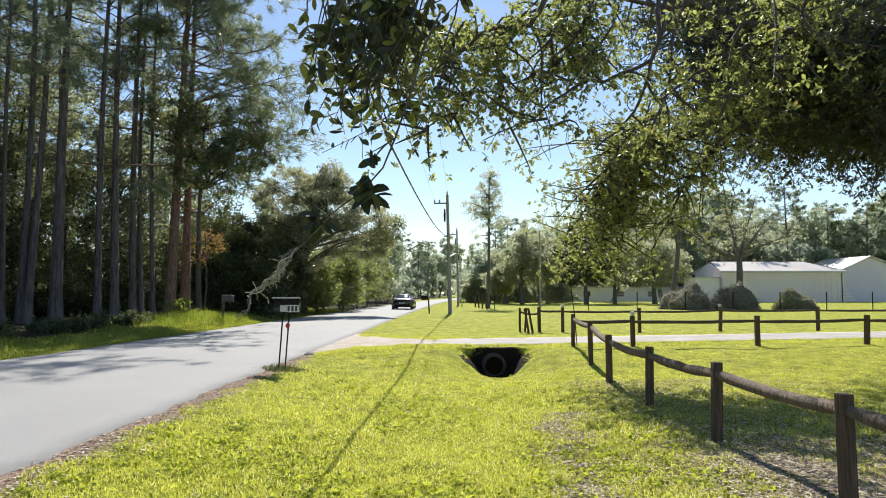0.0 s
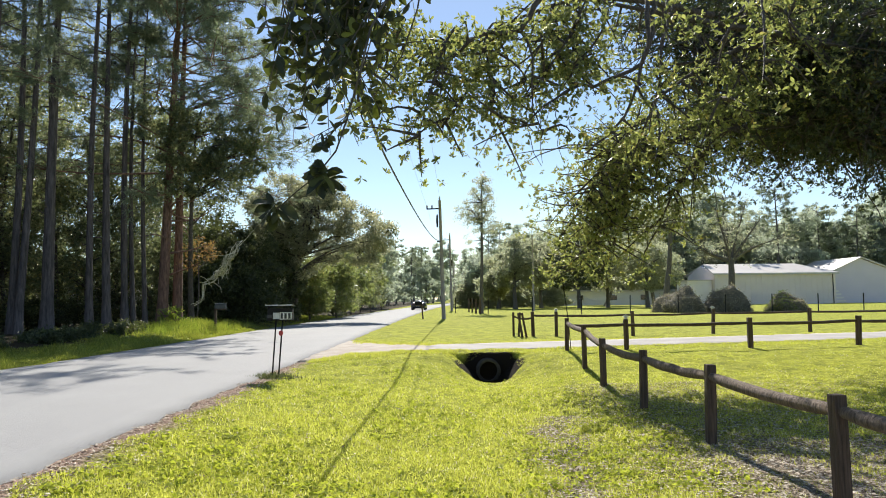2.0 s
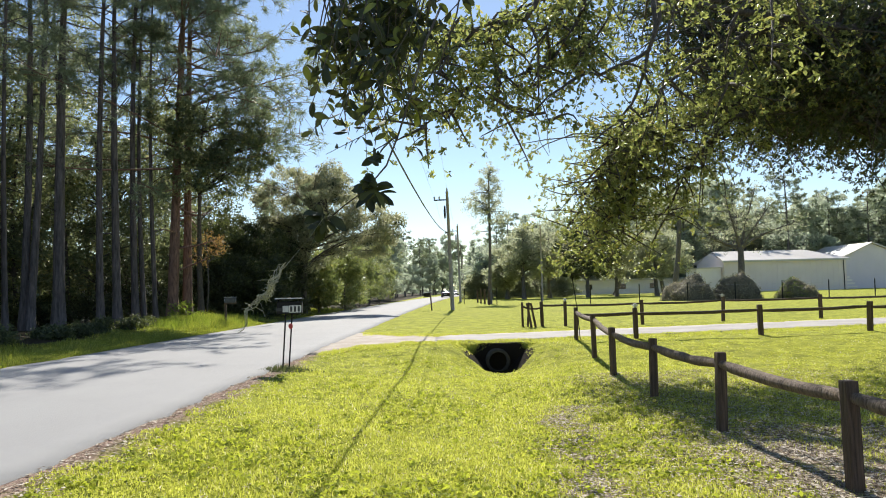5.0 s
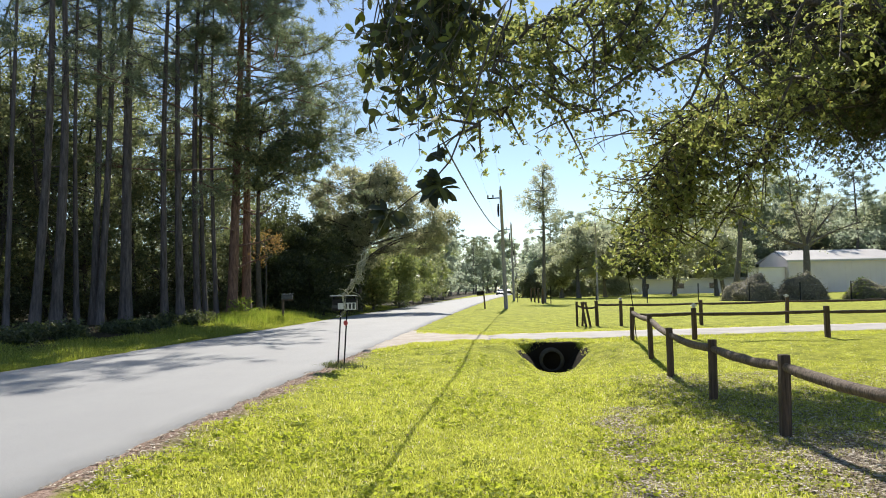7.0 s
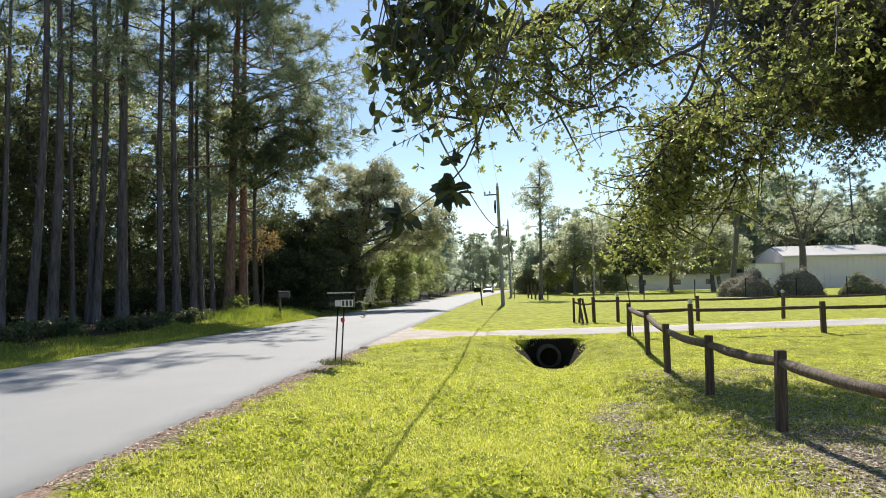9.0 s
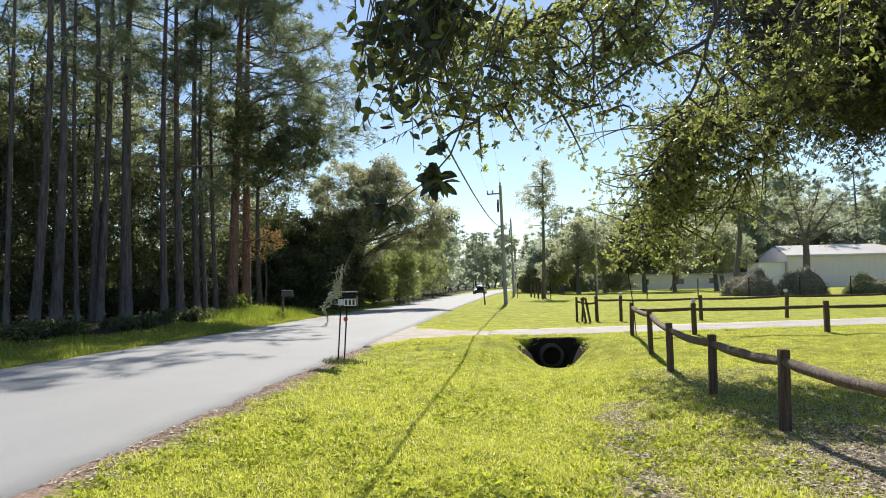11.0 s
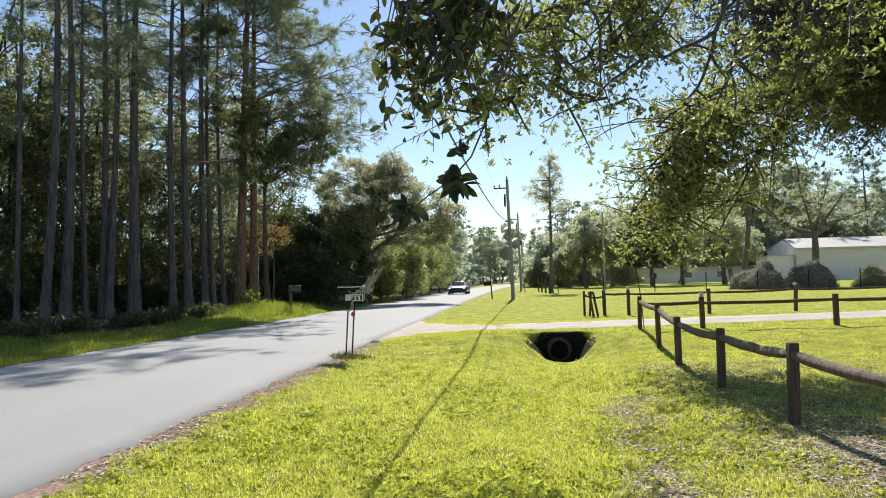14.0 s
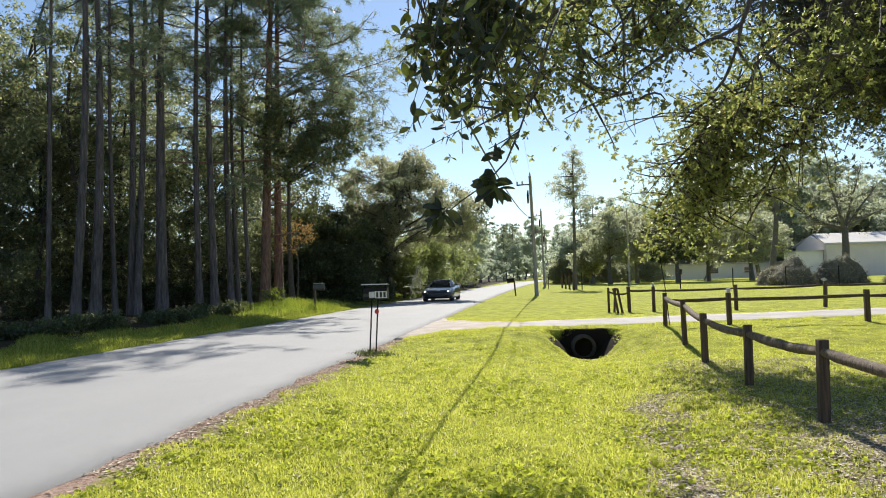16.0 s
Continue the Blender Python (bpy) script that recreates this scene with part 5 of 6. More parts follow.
def build_fences():
    rng = np.random.default_rng(51)
    side = thing("rail_fence", "weathered brown post and single rail fence beside the lawn", "fence")
    line = [(3.35, -1.8, 0.84), (3.28, 0.6, 0.84), (3.2, 3.0, 0.84), (3.1, 5.4, 0.84), (3.0, 7.7, 0.865), (2.98, 10.1, 0.83), (3.0, 12.6, 0.87), (3.2, 15.1, 0.95), (3.36, 18.0, 0.84)]
    for k, (x, y, h) in enumerate(line):
        post_part(side, x, y, h, 0.102, rng, (rng.normal(0, 0.6), rng.normal(0, 0.6)))
    for (x0, y0, h0), (x1, y1, h1) in zip(line, line[1:]):
        z0, z1 = float(land(x0, y0)) + h0 - 0.13, float(land(x1, y1)) + h1 - 0.13
        rail_part(side, (x0 + 0.015, y0 + 0.02, z0), (x1 + 0.015, y1 - 0.02, z1), 0.058, rng, 0.035, RAIL_WOOD)
    # Driveway rails take the darker timber, so their shadow is in the colour
    near = thing("rail_fence", "dark wooden rail fence on the near side of the driveway", "fence")
    line = [(3.36, 18.0, 0), (4.94, 18.12, 1), (8.22, 18.2, 0), (11.5, 18.9, 0), (15, 19.6, 1), (18.5, 20.4, 0)]
    for k, (x, y, cap) in enumerate(line[1:]):
        post_part(near, x, y, 0.80, 0.115, rng, (rng.normal(0, 0.8), rng.normal(0, 0.8)), cap=bool(cap))
    for (x0, y0, _), (x1, y1, _) in zip(line, line[1:]):
        rail_part(near, (x0 + 0.03, y0, float(land(x0, y0)) + 0.64), (x1 - 0.03, y1, float(land(x1, y1)) + 0.66), 0.045, rng, 0.02)
    far = thing("rail_fence", "dark wooden rail fence on the far side of the driveway", "fence")
    line = [(3.45, 24.9, 0), (4.25, 24.7, 1), (6.95, 24.6, 0), (10.0, 25.1, 1), (13.8, 25.6, 0), (17.5, 26.4, 0), (21.5, 27.4, 0)]
    for x, y, cap in line:
        post_part(far, x, y, 0.88, 0.11, rng, (rng.normal(0, 1), rng.normal(0, 1)), cap=bool(cap))
    for (x0, y0, _), (x1, y1, _) in zip(line, line[1:]):
        rail_part(far, (x0 + 0.03, y0, float(land(x0, y0)) + 0.74), (x1 - 0.03, y1, float(land(x1, y1)) + 0.75), 0.04, rng, 0.02)
    for x, y, tilt in [(2.75, 24.9, 0), (2.92, 24.8, 4), (3.0, 24.4, -9), (3.16, 24.5, -10)]:
        post_part(far, x, y, 0.86, 0.075, rng, (0, tilt))
    rail_part(far, (2.72, 24.92, 0.98), (3.45, 24.9, 0.9), 0.035, rng, 0.08)
    # thin metal posts of a wire fence across the field
    wire = thing("wire_fence", "thin metal posts of a wire fence across the field", "fence")
    tubes_at = [(8.0 + 4.2 * k, 58 + 0.35 * k) for k in range(12)] + [(4.6, 62), (1.9, 70)]
    for x, y in tubes_at:
        z = float(land(x, y))
        mesh_part("post", Tubes().add([(x, y, z - 0.3), (x + 0.02, y, z + 0.8), (x + 0.03, y, z + 1.55)], 0.045, 6).mesh("post"), BLACK_METAL, wire)
    for h in (1.3,):
        pts = [(x, y, float(land(x, y)) + h) for x, y in tubes_at[:12]]
        mesh_part("wire", Tubes().add(pts, 0.003, 4).mesh("wire"), PALE_METAL, wire)
    # old timber posts beside the far pine
    row = thing("post_row", "row of weathered timber posts beside the pine", "fence")
    for k in range(4):
        post_part(row, 3.9 - 0.15 * k, 62 + 4.0 * k, 1.4, 0.16, rng)


def field_pole():
    ob = thing("pole", "thin bare grey pole standing in the field", "pole", pose(*on_land(10.5, 75.0)))
    mesh_part("shaft", Tubes().add([(0, 0, -0.3), (0.02, 0, 4.0), (0.0, 0, 8.2)], [0.11, 0.095, 0.08], 10).mesh("shaft"), POLE_WOOD, ob, smooth=True)
    part("cap", boxed(-0.1, -0.1, 8.2, 0.1, 0.1, 8.3, 0.01), PALE_METAL, ob)
    stake = thing("garden_stake", "thin dark metal stake leaning at the fence corner", "stake", pose(3.46, 18.05, float(land(3.46, 18.05))))
    mesh_part("rod", Tubes().add([(0.02, 0, -0.1), (-0.04, 0, 0.8), (-0.16, 0, 1.75)], 0.012, 6).mesh("rod"), BLACK_METAL, stake)


def build_mailbox():
    ob = thing("mailbox", "black metal mailbox on two thin posts by the road", "mailbox", pose(-3.1, 13.35, float(land(-3.1, 13.35)), 0, 0, 4))
    ob.scale = (0.8, 0.9, 1.0)
    for dx, lean in ((0.0, 4.5), (0.15, 4.5)):
        bm = boxed(-0.016, -0.016, -0.25, 0.016, 0.016, 1.08, 0.004)
        bmesh.ops.transform(bm, matrix=pose(dx - 0.05, 0, 0, 0, lean, 0), verts=bm.verts)
        part("post", bm, BLACK_METAL, ob)
    body = part("box", boxed(-0.16, -0.1, 1.07, 0.43, 0.12, 1.30, 0.015), BLACK_METAL, ob)
    part("roof", boxed(-0.2, -0.13, 1.335, 0.44, 0.15, 1.362, 0.006), BLACK_METAL, ob, "flat dark roof plate with a pale front edge")
    part("roof_edge", boxed(-0.2, -0.138, 1.352, 0.44, -0.13, 1.372, 0.002), PALE_METAL, ob)
    for x in (-0.15, 0.36):
        part("bracket", boxed(x, -0.04, 1.29, x + 0.025, 0.04, 1.337), BLACK_METAL, ob)
    plate = part("plate", boxed(0.13, -0.108, 1.09, 0.42, -0.1, 1.225), WHITE_PLATE, ob, "white plate with dark bars")
    for x in (0.155, 0.245, 0.335):
        part("bar", boxed(x, -0.113, 1.105, x + 0.055, -0.108, 1.21), DARK_MARK, plate)
    part("plate", boxed(-0.02, -0.107, 1.1, 0.12, -0.1, 1.22), PALE_METAL, ob, "faded pale picture plate")
    part("flag", boxed(-0.17, -0.109, 1.12, -0.04, -0.101, 1.18), DARK_MARK, ob)
    bm = bmesh.new()
    r = bmesh.ops.create_cone(bm, cap_ends=True, segments=20, radius1=0.052, radius2=0.052, depth=0.02)
    bmesh.ops.transform(bm, matrix=pose(0.155, -0.04, 0.83, 90, 0, 0), verts=r["verts"])
    part("reflector", bm, RED_REFLECTOR, ob, "round red reflector")
    # weeds round its foot
    rng = np.random.default_rng(61)
    n = 900
    x, y = -3.14 + rng.normal(0, 0.28, n), 13.3 + rng.normal(0, 0.16, n)
    v, f = blades(x, y, land(x, y), rng.uniform(0.03, 0.13, n), rng.uniform(0.012, 0.03, n), rng, 0.95)
    tagged(mesh_part("weeds", raw_mesh("weeds", v, f), DARK_LEAF), "dark low weeds round the mailbox posts", "weeds", kind="stuff")


def small_mailbox(x, y, label, turn=0, lean=0, paint=None):
    ob = thing("mailbox", label, "mailbox", pose(x, y, float(land(x, y)), 0, lean, turn), "mailboxes down the road")
    part("post", boxed(-0.05, -0.05, -0.25, 0.05, 0.05, 1.0, 0.008), FENCE_WOOD, ob)
    part("arm", boxed(-0.06, -0.045, 0.96, 0.5, 0.045, 1.02, 0.008), FENCE_WOOD, ob)
    bm = bmesh.new()
    prof = [(-0.1, 0.0), (-0.1, 0.14)] + [(-0.1 * math.cos(a), 0.14 + 0.1 * math.sin(a)) for a in np.linspace(0.3, math.pi - 0.3, 7)] + [(0.1, 0.14), (0.1, 0.0)]
    a = [bm.verts.new((-0.02, py, 1.022 + pz)) for py, pz in prof]
    b = [bm.verts.new((0.48, py, 1.022 + pz)) for py, pz in prof]
    bm.faces.new(a)
    bm.faces.new(b[::-1])
    for i in range(len(prof)):
        j = (i + 1) % len(prof)
        bm.faces.new((a[i], b[i], b[j], a[j]))
    part("box", bm, paint or BLACK_METAL, ob)
    part("lid", boxed(-0.04, -0.12, 1.268, 0.5, 0.12, 1.29, 0.004), PALE_METAL, ob, "pale metal lid")
    part("door", boxed(-0.032, -0.09, 1.03, -0.021, 0.09, 1.2), PALE_METAL, ob)
    return ob


def build_culvert():
    ob = thing("culvert_pipe", "round concrete drain pipe under the driveway", "pipe", pose(PIT[0], 17.6, -0.19))
    n = 28
    v, f = [], []
    for y, r in ((-0.28, 0.3), (-0.28, 0.225), (3.6, 0.225), (3.6, 0.3)):
        for k in range(n):
            a = 2 * math.pi * k / n
            v.append((r * math.cos(a), y, r * math.sin(a)))
    for ring in range(4):
        o, q = ring * n, ((ring + 1) % 4) * n
        for k in range(n):
            f.append((o + k, o + (k + 1) % n, q + (k + 1) % n, q + k))
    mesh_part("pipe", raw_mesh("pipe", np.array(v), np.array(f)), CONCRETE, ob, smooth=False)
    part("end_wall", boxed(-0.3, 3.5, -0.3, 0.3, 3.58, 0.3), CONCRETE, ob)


def utility_pole(x, y, height, lean, label, arm=True):
    ob = thing("utility_pole", label, "utility pole", pose(x, y, float(land(x, y)), 0, lean, 0), "utility poles along the road")
    mesh_part("pole", Tubes().add([(0, 0, -0.4), (0, 0, height * 0.5), (0, 0, height)], [0.145, 0.12, 0.095], 12).mesh("pole"), POLE_WOOD, ob, smooth=True)
    if arm:
        part("arm", boxed(-0.95, -0.04, height - 0.62, 0.1, 0.04, height - 0.54), BLACK_METAL, ob)
        for dx in (-0.9, -0.55):
            mesh_part("insulator", Tubes().add([(dx, 0, height - 0.54), (dx, 0, height - 0.4), (dx, 0, height - 0.32)], [0.05, 0.07, 0.03], 8).mesh("insulator"), PALE_METAL, ob)
        mesh_part("insulator", Tubes().add([(0, 0, height), (0, 0, height + 0.12), (0, 0, height + 0.28)], [0.05, 0.07, 0.02], 8).mesh("insulator"), PALE_METAL, ob)
        mesh_part("fuse", Tubes().add([(-0.22, -0.1, height - 1.9), (-0.22, -0.1, height - 1.4), (-0.2, -0.1, height - 1.0)], [0.06, 0.08, 0.05], 8).mesh("fuse"), BLACK_METAL, ob)
    part("bracket", boxed(-0.3, -0.05, 5.35, 0.02, 0.05, 5.43), BLACK_METAL, ob)
    return ob


def sagging(a, b, sag, steps=24):
    t = np.linspace(0, 1, steps)[:, None]
    return np.array(a) * (1 - t) + np.array(b) * t - 4 * sag * t * (1 - t) * [0, 0, 1]


def build_lines():
    spots = [(0.5, 48.3, 8.3), (1.8, 82, 9.0), (3.0, 118, 9.0), (4.2, 155, 9.0)]
    for k, (x, y, h) in enumerate(spots):
        utility_pole(x, y, h, -1.4 if k == 0 else -1.0, "weathered wooden utility pole on the grass verge")
    # thick low cable that comes over the lawn towards the camera
    ys = np.linspace(48.2, -14, 50)
    way = [(-1.36 + 0.0345 * y if y > 12 else -0.945 + 0.008 * (y - 12), y, 4.25 + 0.00128 * (y - 15) ** 2) for y in ys]
    tagged(mesh_part("cable", Tubes().add(way, 0.02, 6).mesh("cable"), CABLE_BLACK), "thick black cable sagging between utility poles", "cable", "overhead lines")
    for dx, z0, z1 in ((-0.85, 7.9, 8.6), (0.0, 8.55, 9.2)):
        for (xa, ya, ha), (xb, yb, hb) in zip([(-1.2, -30, 8.6)] + spots, spots):
            p = sagging((xa + dx - 0.18, ya, ha - (0.38 if dx else -0.25)), (xb + dx - 0.18, yb, hb - (0.38 if dx else -0.25)), 0.9)
            tagged(mesh_part("power_line", Tubes().add(p, 0.006, 4).mesh("power_line"), PALE_METAL), "thin overhead power line", "cable", "overhead lines")
    for (xa, ya, ha), (xb, yb, hb) in zip(spots, spots[1:]):
        tagged(mesh_part("cable", Tubes().add(sagging((xa - 0.25, ya, 5.6), (xb - 0.25, yb, 5.6), 0.5), 0.015, 5).mesh("cable"), CABLE_BLACK), "black cable between utility poles", "cable", "overhead lines")


def build_sheds():
    # long pale shed behind the heaps
    y0, x0, x1, h = 112.0, 45.2, 64.9, 4.9
    ob = thing("metal_shed", "long pale steel shed with a low pitched roof", "shed")
    z = float(land(55, y0))
    part("wall", boxed(x0, y0, z - 0.2, x1, y0 + 0.2, z + h), STEEL_WALL, ob)
    part("wall", boxed(x1 - 0.2, y0 + 0.2, z - 0.2, x1, y0 + 12, z + h), STEEL_WALL, ob)
    part("wall", boxed(x0, y0 + 0.2, z - 0.2, x0 + 0.2, y0 + 12, z + h), STEEL_WALL, ob)
    part("wall", boxed(x0 + 0.2, y0 + 11.8, z - 0.2, x1 - 0.2, y0 + 12, z + h), STEEL_WALL, ob)
    for s in (0, 1):
        bm = bmesh.new()
        a, b = (y0 - 0.4, y0 + 6.0) if s == 0 else (y0 + 12.4, y0 + 6.0)
        q = [(x0 - 0.4, a, z + h), (x1 + 0.4, a, z + h), (x1 - 3.6, b, z + h + 1.75), (x0 + 0.5, b, z + h + 1.75)]
        top = [bm.verts.new((px, py, pz + 0.18)) for px, py, pz in q]
        low = [bm.verts.new((px, py, pz)) for px, py, pz in q]
        bm.faces.new(top)
        bm.faces.new(low[::-1])
        for i in range(4):
            bm.faces.new((low[i], low[(i + 1) % 4], top[(i + 1) % 4], top[i]))
        part("roof", bm, STEEL_ROOF, ob)
    bm = bmesh.new()
    q = [(x1 + 0.4, y0 - 0.4, z + h + 0.02), (x1 + 0.4, y0 + 12.4, z + h + 0.02), (x1 - 3.6, y0 + 6.0, z + h + 1.77)]
    top = [bm.verts.new((px, py, pz + 0.18)) for px, py, pz in q]
    low = [bm.verts.new((px, py, pz)) for px, py, pz in q]
    bm.faces.new(top)
    bm.faces.new(low[::-1])
    for i in range(3):
        bm.faces.new((low[i], low[(i + 1) % 3], top[(i + 1) % 3], top[i]))
    part("roof", bm, STEEL_ROOF, ob)
    bm = bmesh.new()
    q = [(y0, z + h), (y0 + 12, z + h), (y0 + 6, z + h + 1.6)]
    a, b = [bm.verts.new((x0, py, pz)) for py, pz in q], [bm.verts.new((x0 + 0.45, py, pz)) for py, pz in q]
    bm.faces.new(a)
    bm.faces.new(b[::-1])
    for i in range(3):
        bm.faces.new((a[i], b[i], b[(i + 1) % 3], a[(i + 1) % 3]))
    part("gable", bm, STEEL_WALL, ob)
    part("gutter", boxed(x0 - 0.4, y0 - 0.52, z + h - 0.12, x1 + 0.4, y0 - 0.4, z + h + 0.04), PALE_METAL, ob)
    for k in range(22):
        x = x0 + 0.45 + k * 0.9
        part("rib", boxed(x, y0 - 0.04, z - 0.1, x + 0.06, y0, z + h - 0.13), STEEL_WALL, ob)
    part("downpipe", boxed(x1 - 0.5, y0 - 0.12, z, x1 - 0.4, y0 - 0.04, z + h - 0.1), BLACK_METAL, ob)
    # lower lean-to at its end
    ob2 = thing("lean_to", "low white louvred lean-to at the end of the shed", "shed")
    part("wall", boxed(x0 - 4.1, y0 + 1, z - 0.2, x0 - 0.1, y0 + 6, z + 3.9), WHITE_SIDING, ob2)
    for k in range(6):
        part("slat", boxed(x0 - 2.3, y0 + 0.88, z + 0.35 + 0.3 * k, x0 - 0.5, y0 + 0.99, z + 0.5 + 0.3 * k), WHITE_SIDING, ob2)
    part("roof", boxed(x0 - 4.3, y0 + 0.7, z + 3.9, x0 - 0.1, y0 + 6.2, z + 4.05), STEEL_ROOF, ob2)
    # gabled shed further on
    ob3 = thing("metal_shed", "blue-grey gabled steel shed", "shed")
    xa, xb, yb = 66.3, 80.5, 118.0
    bm = bmesh.new()
    prof = [(xa, z - 0.2), (xb, z - 0.2), (xb, z + 4.6), ((xa + xb) / 2 - 0.6, z + 7.6), (xa, z + 4.6)]
    a = [bm.verts.new((px, yb, pz)) for px, pz in prof]
    b = [bm.verts.new((px, yb + 14, pz)) for px, pz in prof]
    bm.faces.new(a)
    bm.faces.new(b[::-1])
    for i in range(5):
        bm.faces.new((a[i], b[i], b[(i + 1) % 5], a[(i + 1) % 5]))
    part("wall", bm, BLUE_WALL, ob3)
    ridge = (xa + xb) / 2 - 0.6
    for x_eave, sgn in ((xa - 0.5, 1), (xb + 0.5, -1)):
        bm = bmesh.new()
        pr = [(x_eave, z + 4.45), (ridge, z + 7.66), (ridge, z + 7.86), (x_eave, z + 4.65)]
        a = [bm.verts.new((px, yb - 0.5, pz)) for px, pz in pr]
        b = [bm.verts.new((px, yb + 14.5, pz)) for px, pz in pr]
        bm.faces.new(a)
        bm.faces.new(b[::-1])
        for i in range(4):
            bm.faces.new((a[i], b[i], b[(i + 1) % 4], a[(i + 1) % 4]))
        part("roof", bm, STEEL_ROOF, ob3)
    for k in range(7):
        part("louvre", boxed(xa + 0.3, yb - 0.14, z + 0.2 + 0.55 * k, xa + 0.3 + 3.4 - 0.42 * k, yb - 0.01, z + 0.5 + 0.55 * k), WHITE_SIDING, ob3)
    # long white house under the oaks
    ob4 = thing("white_house", "long low white house under the oaks", "house")
    part("wall", boxed(21, 124, 0, 46, 131, 2.6), WHITE_SIDING, ob4)
    part("roof", boxed(20.5, 123.4, 2.6, 46.5, 131.6, 2.85), STEEL_ROOF, ob4)
    for x in (25, 31, 36.5, 42):
        win = part("window", boxed(x, 123.93, 1.0, x + 1.4, 123.99, 2.1), WHITE_SIDING, ob4)
        part("pane", boxed(x + 0.1, 123.9, 1.1, x + 1.3, 123.925, 2.0), DARK_GLASS, win)
    # pale shed glimpsed between the pines
    ob5 = thing("shed", "pale shed glimpsed through the woods", "shed")
    part("wall", boxed(-25.0, 47, 0.2, -21.0, 50, 2.6), WHITE_SIDING, ob5)
    part("roof", boxed(-25.3, 46.7, 2.6, -20.7, 50.3, 2.75), STEEL_ROOF, ob5)
    part("door", boxed(-22.3, 46.93, 0.3, -21.3, 46.99, 2.2), STEEL_WALL, ob5)


def build_heaps():
    for k, (x, y, w, h) in enumerate([(21.8, 62.0, 2.35, 2.0), (25.9, 62.0, 2.1, 2.0), (31.0, 61.0, 1.75, 1.25)]):
        rng = np.random.default_rng(80 + k)
        ob = thing("brush_heap", "rounded heap of brush and dead grass on the field" if k < 2 else "low heap of brush overgrown with weeds on the field", "heap", pose(*on_land(x, y)), "brush heaps")
        bm = bmesh.new()
        bmesh.ops.create_icosphere(bm, subdivisions=4, radius=1.0)
        for v in bm.verts:
            q = v.co.normalized()
            s = 1 + 0.16 * noise.noise(q * 2.2 + Vector((k, 0, 0))) + 0.08 * noise.noise(q * 6 + Vector((k, 3, 0)))
            up = max(q.z, 0.0)
            s2 = 1 + 0.5 * noise.noise(Vector((q.x * 1.6 + 3 * k, q.y * 1.6, 0)))
            v.co = Vector((q.x * w * s, q.y * w * s, (up ** 1.5 * 0.75 + 0.25 * up) * h * s * s2 if q.z > 0 else -0.1))
        part("mound", bm, BRUSH, ob, smooth=True)
        me = ob.children[0].data
        co = np.array([v.co for v in me.vertices if v.co.z > 0])
        c = co[rng.integers(0, len(co), 6500)] * rng.uniform(0.9, 1.07, (6500, 1)) + rng.normal(0, 0.07, (6500, 3))
        v, f = leaf_arrays(c, 0.17, rng, 0.2, 0.6)
        v[:, 2] = np.maximum(v[:, 2], 0.0)
        tagged(mesh_part("dead_grass", raw_mesh("dead_grass", v, f), BRUSH_LEAF, ob), kind="stuff")
        if k == 2:
            v, f = leaf_arrays(c[c[:, 0] < 0.1][:1500] + [0, 0, 0.04], 0.2, rng, 0.2, 0.5)
            tagged(mesh_part("weeds", raw_mesh("weeds", v, f), WEED, ob), kind="stuff")


BRUSH_LEAF = leaf_material("dead brush", [(0.0, (0.05, 0.046, 0.03)), (0.6, (0.24, 0.22, 0.145)), (1.0, (0.5, 0.46, 0.31))], (0.5, 0.46, 0.3), 0.35, 0.9)


